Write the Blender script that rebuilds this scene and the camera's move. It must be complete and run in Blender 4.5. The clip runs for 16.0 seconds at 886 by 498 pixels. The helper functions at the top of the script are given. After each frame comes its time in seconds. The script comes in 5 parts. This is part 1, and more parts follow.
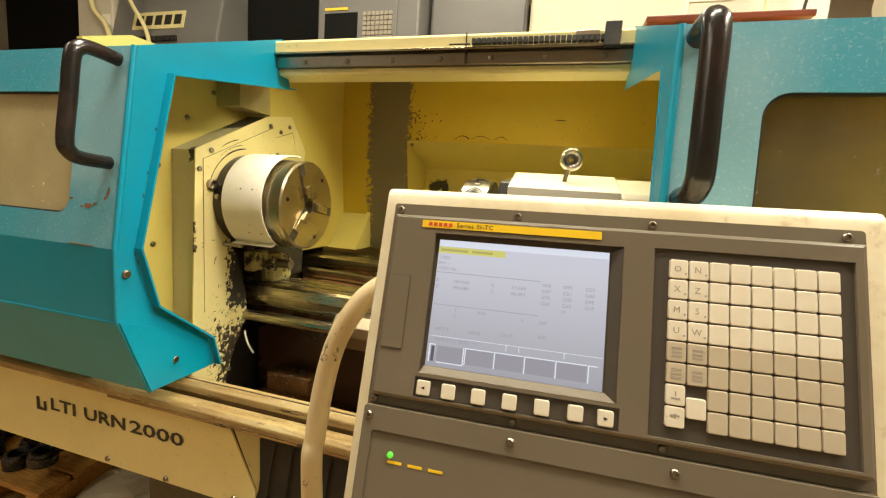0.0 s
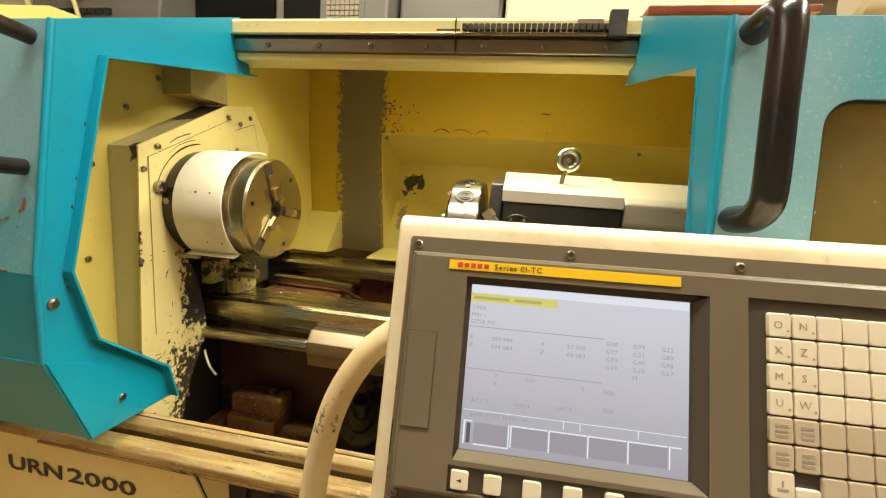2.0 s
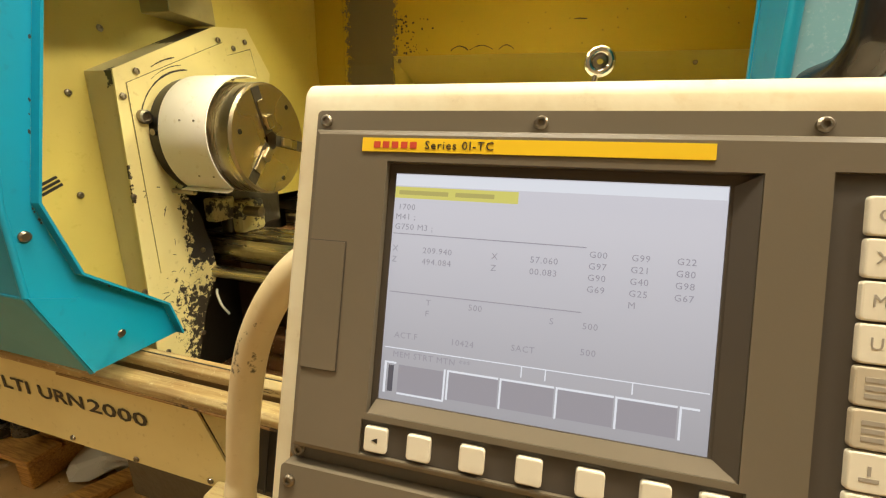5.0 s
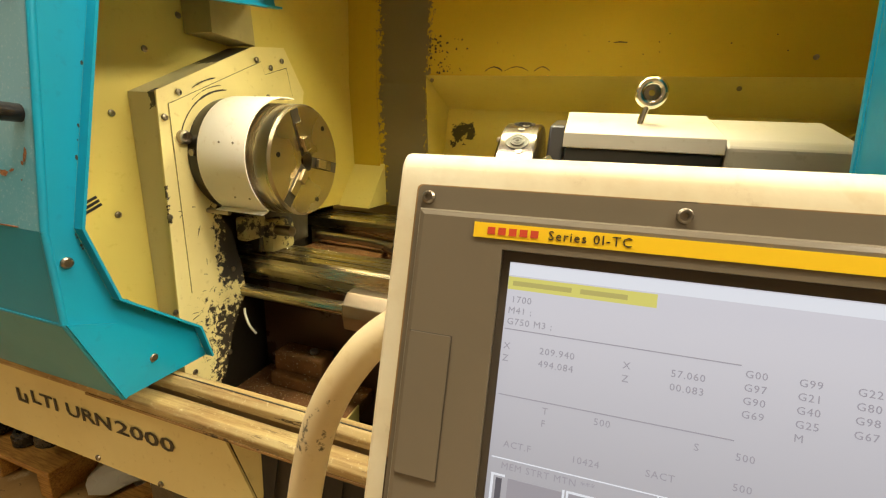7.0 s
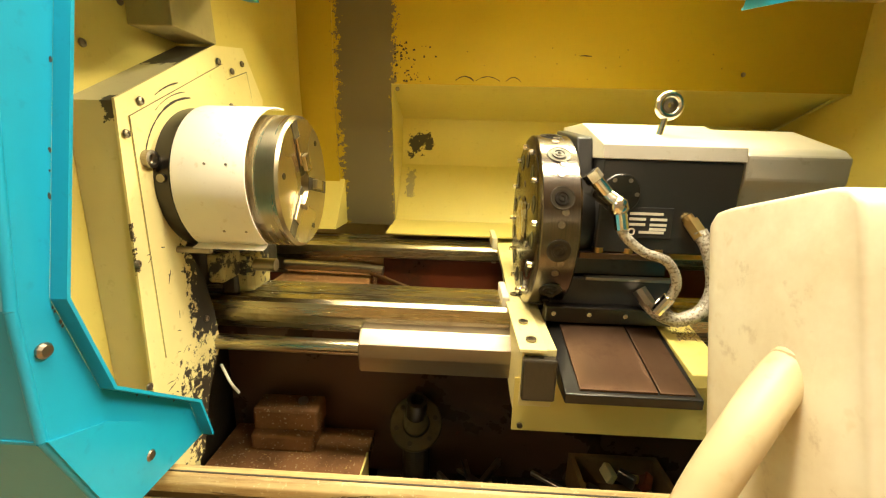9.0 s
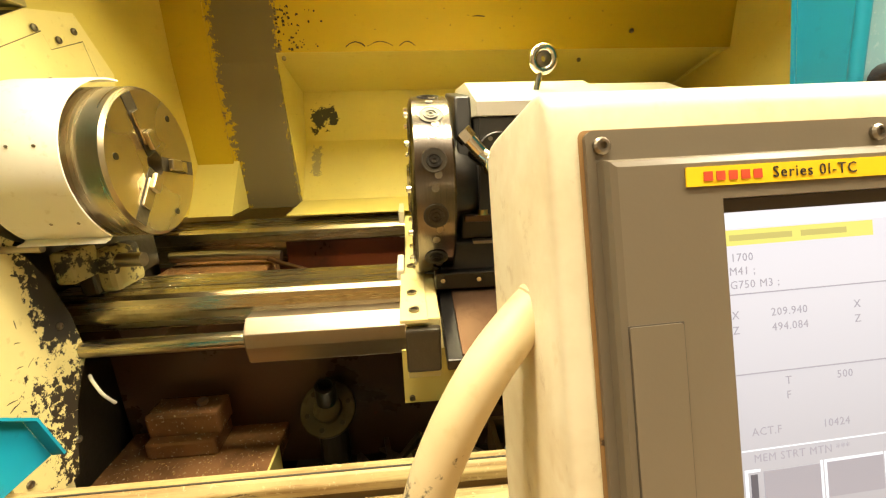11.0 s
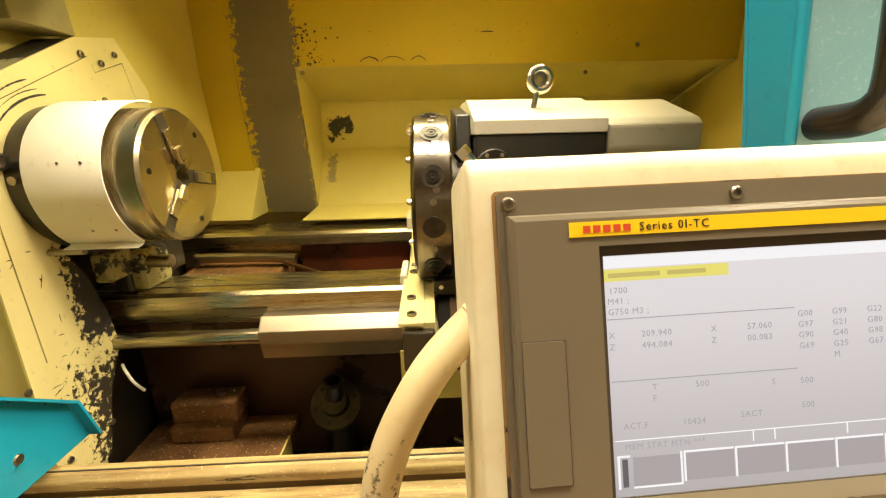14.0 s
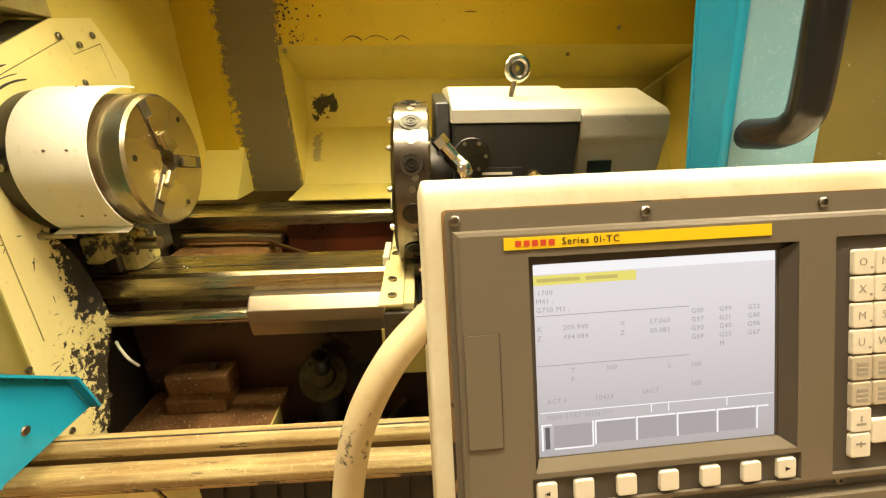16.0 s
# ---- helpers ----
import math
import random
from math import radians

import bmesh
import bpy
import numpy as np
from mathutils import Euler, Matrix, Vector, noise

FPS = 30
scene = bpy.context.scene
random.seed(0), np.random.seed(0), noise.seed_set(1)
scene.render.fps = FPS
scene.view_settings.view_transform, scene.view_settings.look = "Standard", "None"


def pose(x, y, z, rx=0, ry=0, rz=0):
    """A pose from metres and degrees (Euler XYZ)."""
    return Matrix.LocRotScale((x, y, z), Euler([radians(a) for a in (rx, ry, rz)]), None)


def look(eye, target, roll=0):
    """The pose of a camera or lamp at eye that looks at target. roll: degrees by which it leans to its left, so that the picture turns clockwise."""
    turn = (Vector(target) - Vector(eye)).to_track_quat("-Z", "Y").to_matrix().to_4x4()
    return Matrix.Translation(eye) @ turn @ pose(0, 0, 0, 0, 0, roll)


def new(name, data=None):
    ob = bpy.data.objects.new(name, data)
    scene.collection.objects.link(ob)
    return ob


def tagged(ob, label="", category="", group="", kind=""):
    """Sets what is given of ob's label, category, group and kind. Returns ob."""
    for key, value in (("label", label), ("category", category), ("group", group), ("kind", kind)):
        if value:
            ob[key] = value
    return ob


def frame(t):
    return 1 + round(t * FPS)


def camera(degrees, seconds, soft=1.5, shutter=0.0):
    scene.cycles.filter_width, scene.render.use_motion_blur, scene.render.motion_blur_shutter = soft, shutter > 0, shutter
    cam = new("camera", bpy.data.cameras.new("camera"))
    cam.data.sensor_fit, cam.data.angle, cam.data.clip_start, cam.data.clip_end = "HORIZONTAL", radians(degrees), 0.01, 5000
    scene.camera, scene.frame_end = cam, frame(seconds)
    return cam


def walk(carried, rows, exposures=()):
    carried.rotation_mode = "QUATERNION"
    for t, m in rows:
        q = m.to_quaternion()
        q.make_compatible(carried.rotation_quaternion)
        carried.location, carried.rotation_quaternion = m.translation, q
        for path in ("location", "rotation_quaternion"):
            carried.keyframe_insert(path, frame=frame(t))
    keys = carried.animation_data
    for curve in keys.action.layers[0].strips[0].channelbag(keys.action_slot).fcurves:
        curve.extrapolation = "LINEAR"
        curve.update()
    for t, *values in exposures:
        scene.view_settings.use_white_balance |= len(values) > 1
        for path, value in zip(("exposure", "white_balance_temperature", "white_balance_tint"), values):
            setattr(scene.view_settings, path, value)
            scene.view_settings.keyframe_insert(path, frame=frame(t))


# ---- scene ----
cam = camera(95.4, 16.0, soft=1.2)
PATH = [
    (0, (0.8622, -0.9164, 1.0924), (0.3450, 0.9994, 0.8431), 4.12),
    (0.5, (0.8669, -0.9195, 1.0924), (0.3657, 1.0037, 0.8684), 4.27),
    (1, (0.8535, -0.9144, 1.0946), (0.3905, 1.0185, 0.8718), 4.31),
    (1.5, (0.7758, -0.8928, 1.1102), (0.4284, 1.0674, 0.9185), 4.61),
    (2, (0.7804, -0.8367, 1.1250), (0.4426, 1.1120, 0.8273), 3.99),
    (2.5, (0.8076, -0.8203, 1.0772), (0.5372, 1.0950, 0.5685), 3.02),
    (3, (0.8183, -0.8301, 1.0666), (0.4997, 1.0813, 0.5718), 1.57),
    (3.5, (0.8184, -0.8076, 1.0718), (0.4803, 1.1052, 0.5957), 1.12),
    (3.7, (0.8211, -0.8042, 1.0702), (0.4668, 1.1051, 0.5915), 0.88),
    (5.8, (0.8422, -0.6997, 1.0801), (0.2727, 1.1221, 0.4827), 2.43),
    (6, (0.8365, -0.7002, 1.0824), (0.2686, 1.1215, 0.4832), 2.43),
    (6.5, (0.8126, -0.7046, 1.0890), (0.2516, 1.1269, 0.5137), 2.69),
    (7, (0.7766, -0.7138, 1.1075), (0.1997, 1.1285, 0.5847), 3.05),
    (7.5, (0.7149, -0.7279, 1.1214), (0.1326, 1.1186, 0.6202), 5.17),
    (8, (0.5728, -0.7274, 1.1236), (0.1074, 1.1636, 0.6681), 5.16),
    (8.5, (0.4832, -0.7134, 1.1205), (0.2473, 1.2195, 0.6641), 3.54),
    (9, (0.4974, -0.6952, 1.1102), (0.4227, 1.2471, 0.6391), 1.72),
    (9.5, (0.5347, -0.6719, 1.1213), (0.4867, 1.2752, 0.6666), 1.02),
    (10, (0.5489, -0.6516, 1.1216), (0.6216, 1.2872, 0.6363), 0.89),
    (10.2, (0.5627, -0.6506, 1.1046), (0.7083, 1.2744, 0.5818), -0.13),
    (12.3, (0.6855, -0.7034, 1.0792), (0.8019, 1.2074, 0.5003), -3.22),
    (12.5, (0.6799, -0.7027, 1.0814), (0.7830, 1.2114, 0.5108), -2.80),
    (13, (0.6719, -0.6989, 1.0863), (0.7463, 1.2245, 0.5430), -2.15),
    (13.5, (0.6666, -0.6973, 1.0928), (0.7248, 1.2339, 0.5764), -1.76),
    (14, (0.6626, -0.7155, 1.1148), (0.7213, 1.2027, 0.5516), -1.35),
    (14.5, (0.6701, -0.7394, 1.1222), (0.7352, 1.1296, 0.4132), -0.84),
    (15, (0.6799, -0.7479, 1.1368), (0.7658, 1.1151, 0.4144), -0.58),
    (15.5, (0.6806, -0.7513, 1.1477), (0.7798, 1.1165, 0.4394), -0.66),
    (16, (0.6822, -0.7490, 1.1477), (0.7885, 1.1249, 0.4567), -0.66),
]
walk(cam, [(t, look(eye, target, roll)) for t, eye, target, roll in PATH],
     [(0, -0.10, 5950, 10), (3.7, -0.02, 6150, 10), (5.8, -0.20, 6150, 10), (7, -0.12, 6200, 10), (8.5, 0.42, 6350, 10), (10.2, 0.62, 6500, 10), (12.3, 0.30, 6600, 10), (14, 0.18, 6600, 10), (16, 0.20, 6600, 10)])

# world and lights: a workshop hall lit by warm ceiling tubes
world = bpy.data.worlds.new("hall")
scene.world = world
world.use_nodes = True
world.node_tree.nodes["Background"].inputs[0].default_value = (1.0, 0.86, 0.62, 1)
world.node_tree.nodes["Background"].inputs[1].default_value = 0.03
LAMP = (1.0, 0.87, 0.63)


def tube_light(x, y, z, sx, sy, watts):
    data = bpy.data.lights.new("ceiling_tube", "AREA")
    data.shape, data.size, data.size_y = "RECTANGLE", sx, sy
    data.energy, data.color = watts, LAMP
    ob = new("ceiling_tube_light", data)
    ob.matrix_world = pose(x, y, z)
    return ob


tube_light(0.55, -0.45, 3.28, 1.7, 0.30, 118)
tube_light(-1.9, -1.9, 3.28, 0.30, 2.4, 42)
tube_light(3.0, -0.2, 3.28, 0.30, 2.4, 210)
tube_light(0.0, 2.4, 3.28, 2.4, 0.30, 45)

# an added, unseen fill strip that brightens the work space, under its roof
inside = bpy.data.lights.new("work_light", "AREA")
inside.shape, inside.size, inside.size_y = "RECTANGLE", 0.60, 0.045
inside.energy, inside.color = 9.0, (1.0, 0.90, 0.53)
new("work_light", inside).matrix_world = pose(0.70, 0.235, 1.492, 0, 0, 0)


# ---------------------------------------------------------------- materials
class Mat:
    """A node material with short helpers."""

    def __init__(self, name, color=(0.5, 0.5, 0.5), rough=0.5, metal=0.0):
        self.m = bpy.data.materials.new(name)
        self.m.use_nodes = True
        self.nt = self.m.node_tree
        self.b = self.nt.nodes["Principled BSDF"]
        self.b.inputs["Base Color"].default_value = (*color, 1)
        self.b.inputs["Roughness"].default_value = rough
        self.b.inputs["Metallic"].default_value = metal
        self.co = self.nt.nodes.new("ShaderNodeTexCoord").outputs["Object"]
        self.col, self.ro = None, None

    def node(self, kind, **kw):
        n = self.nt.nodes.new(kind)
        for key, value in kw.items():
            n.inputs[key].default_value = value
        return n

    def link(self, a, b):
        self.nt.links.new(a, b)

    def noise(self, scale, detail=4, rough=0.6, stretch=None):
        n = self.node("ShaderNodeTexNoise", Scale=scale, Detail=detail, Roughness=rough)
        if stretch:
            mp = self.node("ShaderNodeMapping")
            mp.inputs["Scale"].default_value = stretch
            self.link(self.co, mp.inputs["Vector"])
            self.link(mp.outputs[0], n.inputs["Vector"])
        else:
            self.link(self.co, n.inputs["Vector"])
        return n.outputs["Fac"]

    def ramp(self, fac, lo, hi):
        n = self.node("ShaderNodeMapRange", **{"From Min": lo, "From Max": hi})
        self.link(fac, n.inputs["Value"])
        return n.outputs["Result"]

    def math(self, op, a, b=0.0):
        n = self.nt.nodes.new("ShaderNodeMath")
        n.operation = op
        for k, v in ((0, a), (1, b)):
            if isinstance(v, (int, float)):
                n.inputs[k].default_value = v
            else:
                self.link(v, n.inputs[k])
        return n.outputs[0]

    def axis(self, k):
        n = self.nt.nodes.new("ShaderNodeSeparateXYZ")
        self.link(self.co, n.inputs[0])
        return n.outputs[k]

    def mix(self, fac, color, rough=None):
        """Lays another colour (and roughness) over what is there, where fac is 1."""
        n = self.nt.nodes.new("ShaderNodeMix")
        n.data_type = "RGBA"
        if isinstance(fac, (int, float)):
            n.inputs[0].default_value = fac
        else:
            self.link(fac, n.inputs[0])
        if self.col is None:
            n.inputs[6].default_value = self.b.inputs["Base Color"].default_value
        else:
            self.link(self.col, n.inputs[6])
        n.inputs[7].default_value = (*color, 1)
        self.col = n.outputs[2]
        self.link(self.col, self.b.inputs["Base Color"])
        if rough is not None:
            r = self.nt.nodes.new("ShaderNodeMix")
            self.link(fac, r.inputs[0])
            if self.ro is None:
                r.inputs[2].default_value = self.b.inputs["Roughness"].default_value
            else:
                self.link(self.ro, r.inputs[2])
            r.inputs[3].default_value = rough
            self.ro = r.outputs[0]
            self.link(self.ro, self.b.inputs["Roughness"])
        return self

    def bump(self, fac, strength=0.2, dist=0.001):
        n = self.node("ShaderNodeBump", Strength=strength, Distance=dist)
        self.link(fac, n.inputs["Height"])
        self.link(n.outputs[0], self.b.inputs["Normal"])
        return self


def paint(name, color, dirt, chips, rough=0.4, chip_at=0.69, grime=0.35):
    m = Mat(name, color, rough)
    m.mix(m.math("MULTIPLY", m.ramp(m.noise(3.5, 6), 0.42, 0.75), grime), dirt, rough + 0.2)
    m.mix(m.math("MULTIPLY", m.ramp(m.noise(60, 3), 0.62, 0.72), 0.35), dirt)
    m.mix(m.ramp(m.math("ADD", m.math("MULTIPLY", m.noise(9, 2), 0.6), m.math("MULTIPLY", m.noise(70, 4, 0.7), 0.4)), chip_at - 0.03, chip_at), chips, 0.7)
    m.bump(m.noise(260, 2), 0.12, 0.0006)
    return m


def worn(m, lo, hi, soft, color, scale=45, rough=0.6):
    """A ragged worn patch round a box: solid inside, crumbling to specks at its border."""
    field = box_mask(m, lo, hi, soft)
    speck = m.math("ADD", m.math("MULTIPLY", m.noise(scale * 1.1, 7, 0.72), 3.8), -1.7)
    m.mix(m.ramp(m.math("ADD", field, m.math("SUBTRACT", speck, 0.6)), 0.0, 0.06), color, rough)
    return m


def box_mask(m, lo, hi, soft):
    """1 inside a box of the object's space, falling to 0 over soft metres outside."""
    out = None
    for k in range(3):
        if lo[k] is None:
            continue
        a = m.axis(k)
        d = m.math("MAXIMUM", m.math("SUBTRACT", lo[k], a), m.math("SUBTRACT", a, hi[k]))
        out = d if out is None else m.math("MAXIMUM", out, d)
    return m.math("SUBTRACT", 1.0, m.math("DIVIDE", out, soft))


CREAM, CREAM_DIRT = (0.78, 0.68, 0.32), (0.48, 0.37, 0.13)
TEAL_M = paint("teal_paint", (0.008, 0.29, 0.46), (0.015, 0.19, 0.31), (0.20, 0.10, 0.05), 0.34, 0.72, 0.4)


def pale_patched(name, color, x0, x1, z0, z1):
    """Teal paint with a pale silvery patch round a handle, fine speckle and brown scrapes."""
    m = paint(name, color, (0.26, 0.46, 0.55), (0.25, 0.11, 0.05), 0.34, 0.72, 0.7)
    field = box_mask(m, (x0, None, z0), (x1, 0, z1), 0.075)
    m.mix(m.math("MULTIPLY", m.ramp(m.math("ADD", field, m.math("MULTIPLY", m.noise(14, 6, 0.7), 0.9)), 0.55, 1.5), 0.55), (0.34, 0.53, 0.61), 0.42)
    m.mix(m.math("MULTIPLY", m.ramp(m.noise(210, 3, 0.7), 0.56, 0.70), 0.35), (0.56, 0.69, 0.75))
    m.mix(m.math("MULTIPLY", m.ramp(m.noise(4, 4, 0.6, (1, 1, 12)), 0.66, 0.74), 0.35), (0.40, 0.27, 0.16), 0.6)
    return m


TEAL_LEFT = pale_patched("teal_paint_left_door", (0.05, 0.33, 0.47), -0.03, 0.075, 1.10, 1.30)
TEAL_RIGHT = pale_patched("teal_paint_right_door", (0.07, 0.34, 0.47), 1.00, 1.09, 1.02, 1.30)
CREAM_M = paint("cream_paint", CREAM, CREAM_DIRT, (0.16, 0.12, 0.07), 0.42, 0.74, 0.3)
# outer cream made yellower: the interior's warm light is put into the paint
CREAM_IN = paint("warm_lit_cream_paint", (0.70, 0.58, 0.17), (0.52, 0.40, 0.07), (0.10, 0.08, 0.05), 0.38, 0.73, 0.3)
CREAM_HOUSE = paint("cream_housing_paint", (0.84, 0.78, 0.58), (0.66, 0.52, 0.27), (0.42, 0.27, 0.12), 0.4, 0.71, 0.6)

# headstock cream darkened to olive: the box's shade is put into the colour
HBOX_M = paint("shaded_headstock_box_paint", (0.60, 0.53, 0.28), (0.40, 0.33, 0.14), (0.12, 0.10, 0.06), 0.42, 0.74, 0.35)
worn(HBOX_M, (-0.012, -0.112, 1.145), (0.01, -0.100, 1.17), 0.014, (0.05, 0.045, 0.03), 40)
worn(HBOX_M, (-0.09, 0.06, 1.252), (0.01, 0.16, 1.31), 0.022, (0.09, 0.075, 0.045), 55)
# grease tones over a base colour darkened for the shade on this box
UPPER_M = paint("greasy_shaded_upper_paint", (0.42, 0.35, 0.14), (0.20, 0.16, 0.08), (0.05, 0.04, 0.03), 0.45, 0.66, 0.8)
CREAM_HOUSE.mix(CREAM_HOUSE.math("MULTIPLY", CREAM_HOUSE.ramp(CREAM_HOUSE.noise(11, 5, 0.65), 0.46, 0.72), 0.55), (0.58, 0.43, 0.21), 0.5)
CREAM_HOUSE.mix(CREAM_HOUSE.math("MULTIPLY", CREAM_HOUSE.ramp(CREAM_HOUSE.noise(28, 6, 0.7), 0.58, 0.70), 0.5), (0.40, 0.27, 0.12), 0.55)

HEAD_M = paint("headstock_paint", (0.80, 0.69, 0.31), CREAM_DIRT, (0.05, 0.04, 0.03), 0.42, 0.70, 0.3)
worn(HEAD_M, (-0.1, 0.03, 0.40), (0.1, 0.2, 0.62), 0.11, (0.035, 0.025, 0.015), 60)
worn(HEAD_M, (-0.1, 0.025, 0.76), (0.1, 0.2, 0.93), 0.045, (0.03, 0.025, 0.02), 60)
worn(HEAD_M, (-0.1, -0.127, 0.92), (0.1, -0.119, 0.98), 0.012, (0.05, 0.035, 0.02), 60)

# deep yellow base holds the roof's shade and yellow bounce; the grey strip is wear
BACK_M = paint("shaded_back_panel_paint", (0.53, 0.385, 0.018), (0.42, 0.30, 0.012), (0.12, 0.10, 0.06), 0.5, 0.75, 0.3)
worn(BACK_M, (0.135, None, None), (0.262, 2, 2), 0.042, (0.17, 0.14, 0.085), 50, 0.5)

# yellower than the adjoining plate: shade and yellow bounce are painted in
WALL_IN = paint("shade_tinted_wall_paint", (0.66, 0.54, 0.13), (0.52, 0.40, 0.06), (0.10, 0.08, 0.05), 0.45, 0.73, 0.35)
RECESS_M = paint("recess_paint", (0.70, 0.60, 0.19), (0.54, 0.43, 0.10), (0.10, 0.08, 0.05), 0.4, 0.76, 0.25)
worn(RECESS_M, (0.326, None, 1.118), (0.332, 2, 1.152), 0.036, (0.045, 0.04, 0.03), 34)
worn(RECESS_M, (0.340, None, 1.136), (0.366, 2, 1.142), 0.034, (0.045, 0.04, 0.03), 30)
worn(RECESS_M, (0.312, None, 0.96), (0.320, 2, 1.03), 0.016, (0.36, 0.31, 0.16), 80)



def steel(name, color, rough=0.25, streak=(0.6, 14, 14), dark=(0.12, 0.09, 0.05), grime=0.3):
    m = Mat(name, color, rough, 1.0)
    m.mix(m.math("MULTIPLY", m.ramp(m.noise(5, 3, 0.5, streak), 0.45, 0.8), grime), dark, rough + 0.25)
    m.mix(m.math("MULTIPLY", m.ramp(m.noise(30, 4), 0.55, 0.75), grime), dark)
    m.bump(m.noise(90, 2, 0.5, (1, 8, 8)), 0.06, 0.0004)
    return m


STEEL = steel("ground_steel", (0.50, 0.44, 0.30), 0.26, (0.6, 14, 14), (0.12, 0.09, 0.05), 0.42)
STEEL_D = steel("oiled_steel", (0.34, 0.30, 0.24), 0.3)
CHUCK_M = steel("turned_steel", (0.48, 0.41, 0.27), 0.27, (18, 1, 1), (0.30, 0.24, 0.14), 0.25)
CHROME = steel("bright_steel", (0.8, 0.76, 0.66), 0.15, (1, 1, 1), (0.3, 0.25, 0.15), 0.2)
BLACK_OX = steel("blackened_steel", (0.07, 0.065, 0.06), 0.32, (1, 1, 1), (0.02, 0.018, 0.015), 0.4)
BROWN_PLATE = steel("stained_plate", (0.17, 0.10, 0.06), 0.38, (3, 1, 1), (0.10, 0.05, 0.03), 0.6)
ALU = steel("brushed_alloy", (0.48, 0.40, 0.29), 0.36, (0.6, 14, 14), (0.42, 0.30, 0.2), 0.35)
BOLT_M = steel("bolt_steel", (0.30, 0.26, 0.2), 0.35, (1, 1, 1), (0.06, 0.05, 0.03), 0.5)
BRASS = steel("brass", (0.62, 0.42, 0.15), 0.3, (1, 1, 1), (0.2, 0.12, 0.05), 0.4)

DISC_M = steel("dark_turned_steel", (0.20, 0.175, 0.15), 0.20, (40, 1, 1), (0.08, 0.07, 0.06), 0.35)
NOSE_M = paint("chipped_casting", (0.42, 0.36, 0.15), (0.2, 0.16, 0.07), (0.03, 0.025, 0.018), 0.5, 0.56, 0.7)
FITTING = steel("dull_cast_metal", (0.20, 0.18, 0.12), 0.5, (1, 1, 1), (0.03, 0.025, 0.02), 0.8)
DARK_BODY = Mat("dark_casting_paint", (0.022, 0.020, 0.018), 0.34)
DARK_BODY.mix(DARK_BODY.math("MULTIPLY", DARK_BODY.ramp(DARK_BODY.noise(8, 5), 0.5, 0.8), 0.6), (0.06, 0.05, 0.04), 0.5)
DARK_BODY.bump(DARK_BODY.noise(200, 2), 0.1, 0.0005)
GREY_COVER = paint("grey_cover_paint", (0.46, 0.42, 0.34), (0.3, 0.25, 0.17), (0.1, 0.08, 0.06), 0.36, 0.78, 0.3)
SCUFF = Mat("black_scuff", (0.035, 0.028, 0.02), 0.6)
RUST = Mat("oily_cast_iron", (0.24, 0.12, 0.05), 0.26)
RUST.mix(RUST.ramp(RUST.noise(9, 6), 0.45, 0.7), (0.11, 0.055, 0.025), 0.18)
RUST.mix(RUST.ramp(RUST.noise(150, 3), 0.64, 0.68), (0.42, 0.32, 0.16), 0.4)
RUST.bump(RUST.noise(120, 5), 0.35, 0.002)
FLAKE_M = paint("flaking_paint", (0.60, 0.47, 0.16), (0.35, 0.24, 0.07), (0.03, 0.02, 0.012), 0.4, 0.52, 0.6)
BED_M = Mat("dark_bed_casting", (0.085, 0.042, 0.024), 0.3)
BED_M.mix(BED_M.ramp(BED_M.noise(5, 5), 0.5, 0.66), (0.030, 0.022, 0.015), 0.22)
BED_M.mix(BED_M.ramp(BED_M.noise(14, 5), 0.66, 0.72), (0.13, 0.035, 0.015), 0.35)
BED_M.bump(BED_M.noise(60, 4), 0.25, 0.002)
RED_IN = Mat("red_primer", (0.16, 0.035, 0.014), 0.4)
RED_IN.mix(RED_IN.ramp(RED_IN.noise(6, 6), 0.48, 0.7), (0.035, 0.016, 0.01), 0.25)
# near-black for oily surfaces; also holds the shade of bores, slots and recesses
PIT = Mat("oil_and_shade_dark", (0.035, 0.028, 0.018), 0.28)
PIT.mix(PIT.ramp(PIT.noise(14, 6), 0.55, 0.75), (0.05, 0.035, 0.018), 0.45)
PIT.bump(PIT.noise(60, 5), 0.4, 0.003)
HANDLE_M = Mat("black_plastic", (0.012, 0.011, 0.011), 0.24)
HANDLE_M.mix(HANDLE_M.math("MULTIPLY", HANDLE_M.ramp(HANDLE_M.noise(7, 4), 0.45, 0.8), 0.6), (0.07, 0.035, 0.025), 0.3)
RUBBER = Mat("black_rubber", (0.02, 0.018, 0.016), 0.6)
RUBBER.mix(RUBBER.ramp(RUBBER.noise(25, 4), 0.5, 0.75), (0.045, 0.035, 0.025), 0.7)
BEZEL = Mat("bezel_grey", (0.155, 0.128, 0.088), 0.34)
BEZEL.mix(BEZEL.math("MULTIPLY", BEZEL.ramp(BEZEL.noise(9, 5), 0.45, 0.75), 0.35), (0.21, 0.17, 0.12), 0.5)
BEZEL.bump(BEZEL.noise(500, 2), 0.12, 0.0003)
BEZEL_D = Mat("bezel_dark", (0.07, 0.058, 0.046), 0.45)
BEZEL_D.mix(BEZEL_D.math("MULTIPLY", BEZEL_D.ramp(BEZEL_D.noise(12, 4), 0.45, 0.75), 0.3), (0.1, 0.085, 0.06))
KEY_M = Mat("key_white", (0.74, 0.68, 0.54), 0.45)
KEY_M.mix(KEY_M.math("MULTIPLY", KEY_M.ramp(KEY_M.noise(60, 4), 0.5, 0.8), 0.3), (0.5, 0.42, 0.3))
KEY_G = Mat("key_grey", (0.50, 0.43, 0.31), 0.5)
INK = Mat("ink_black", (0.02, 0.018, 0.016), 0.5)
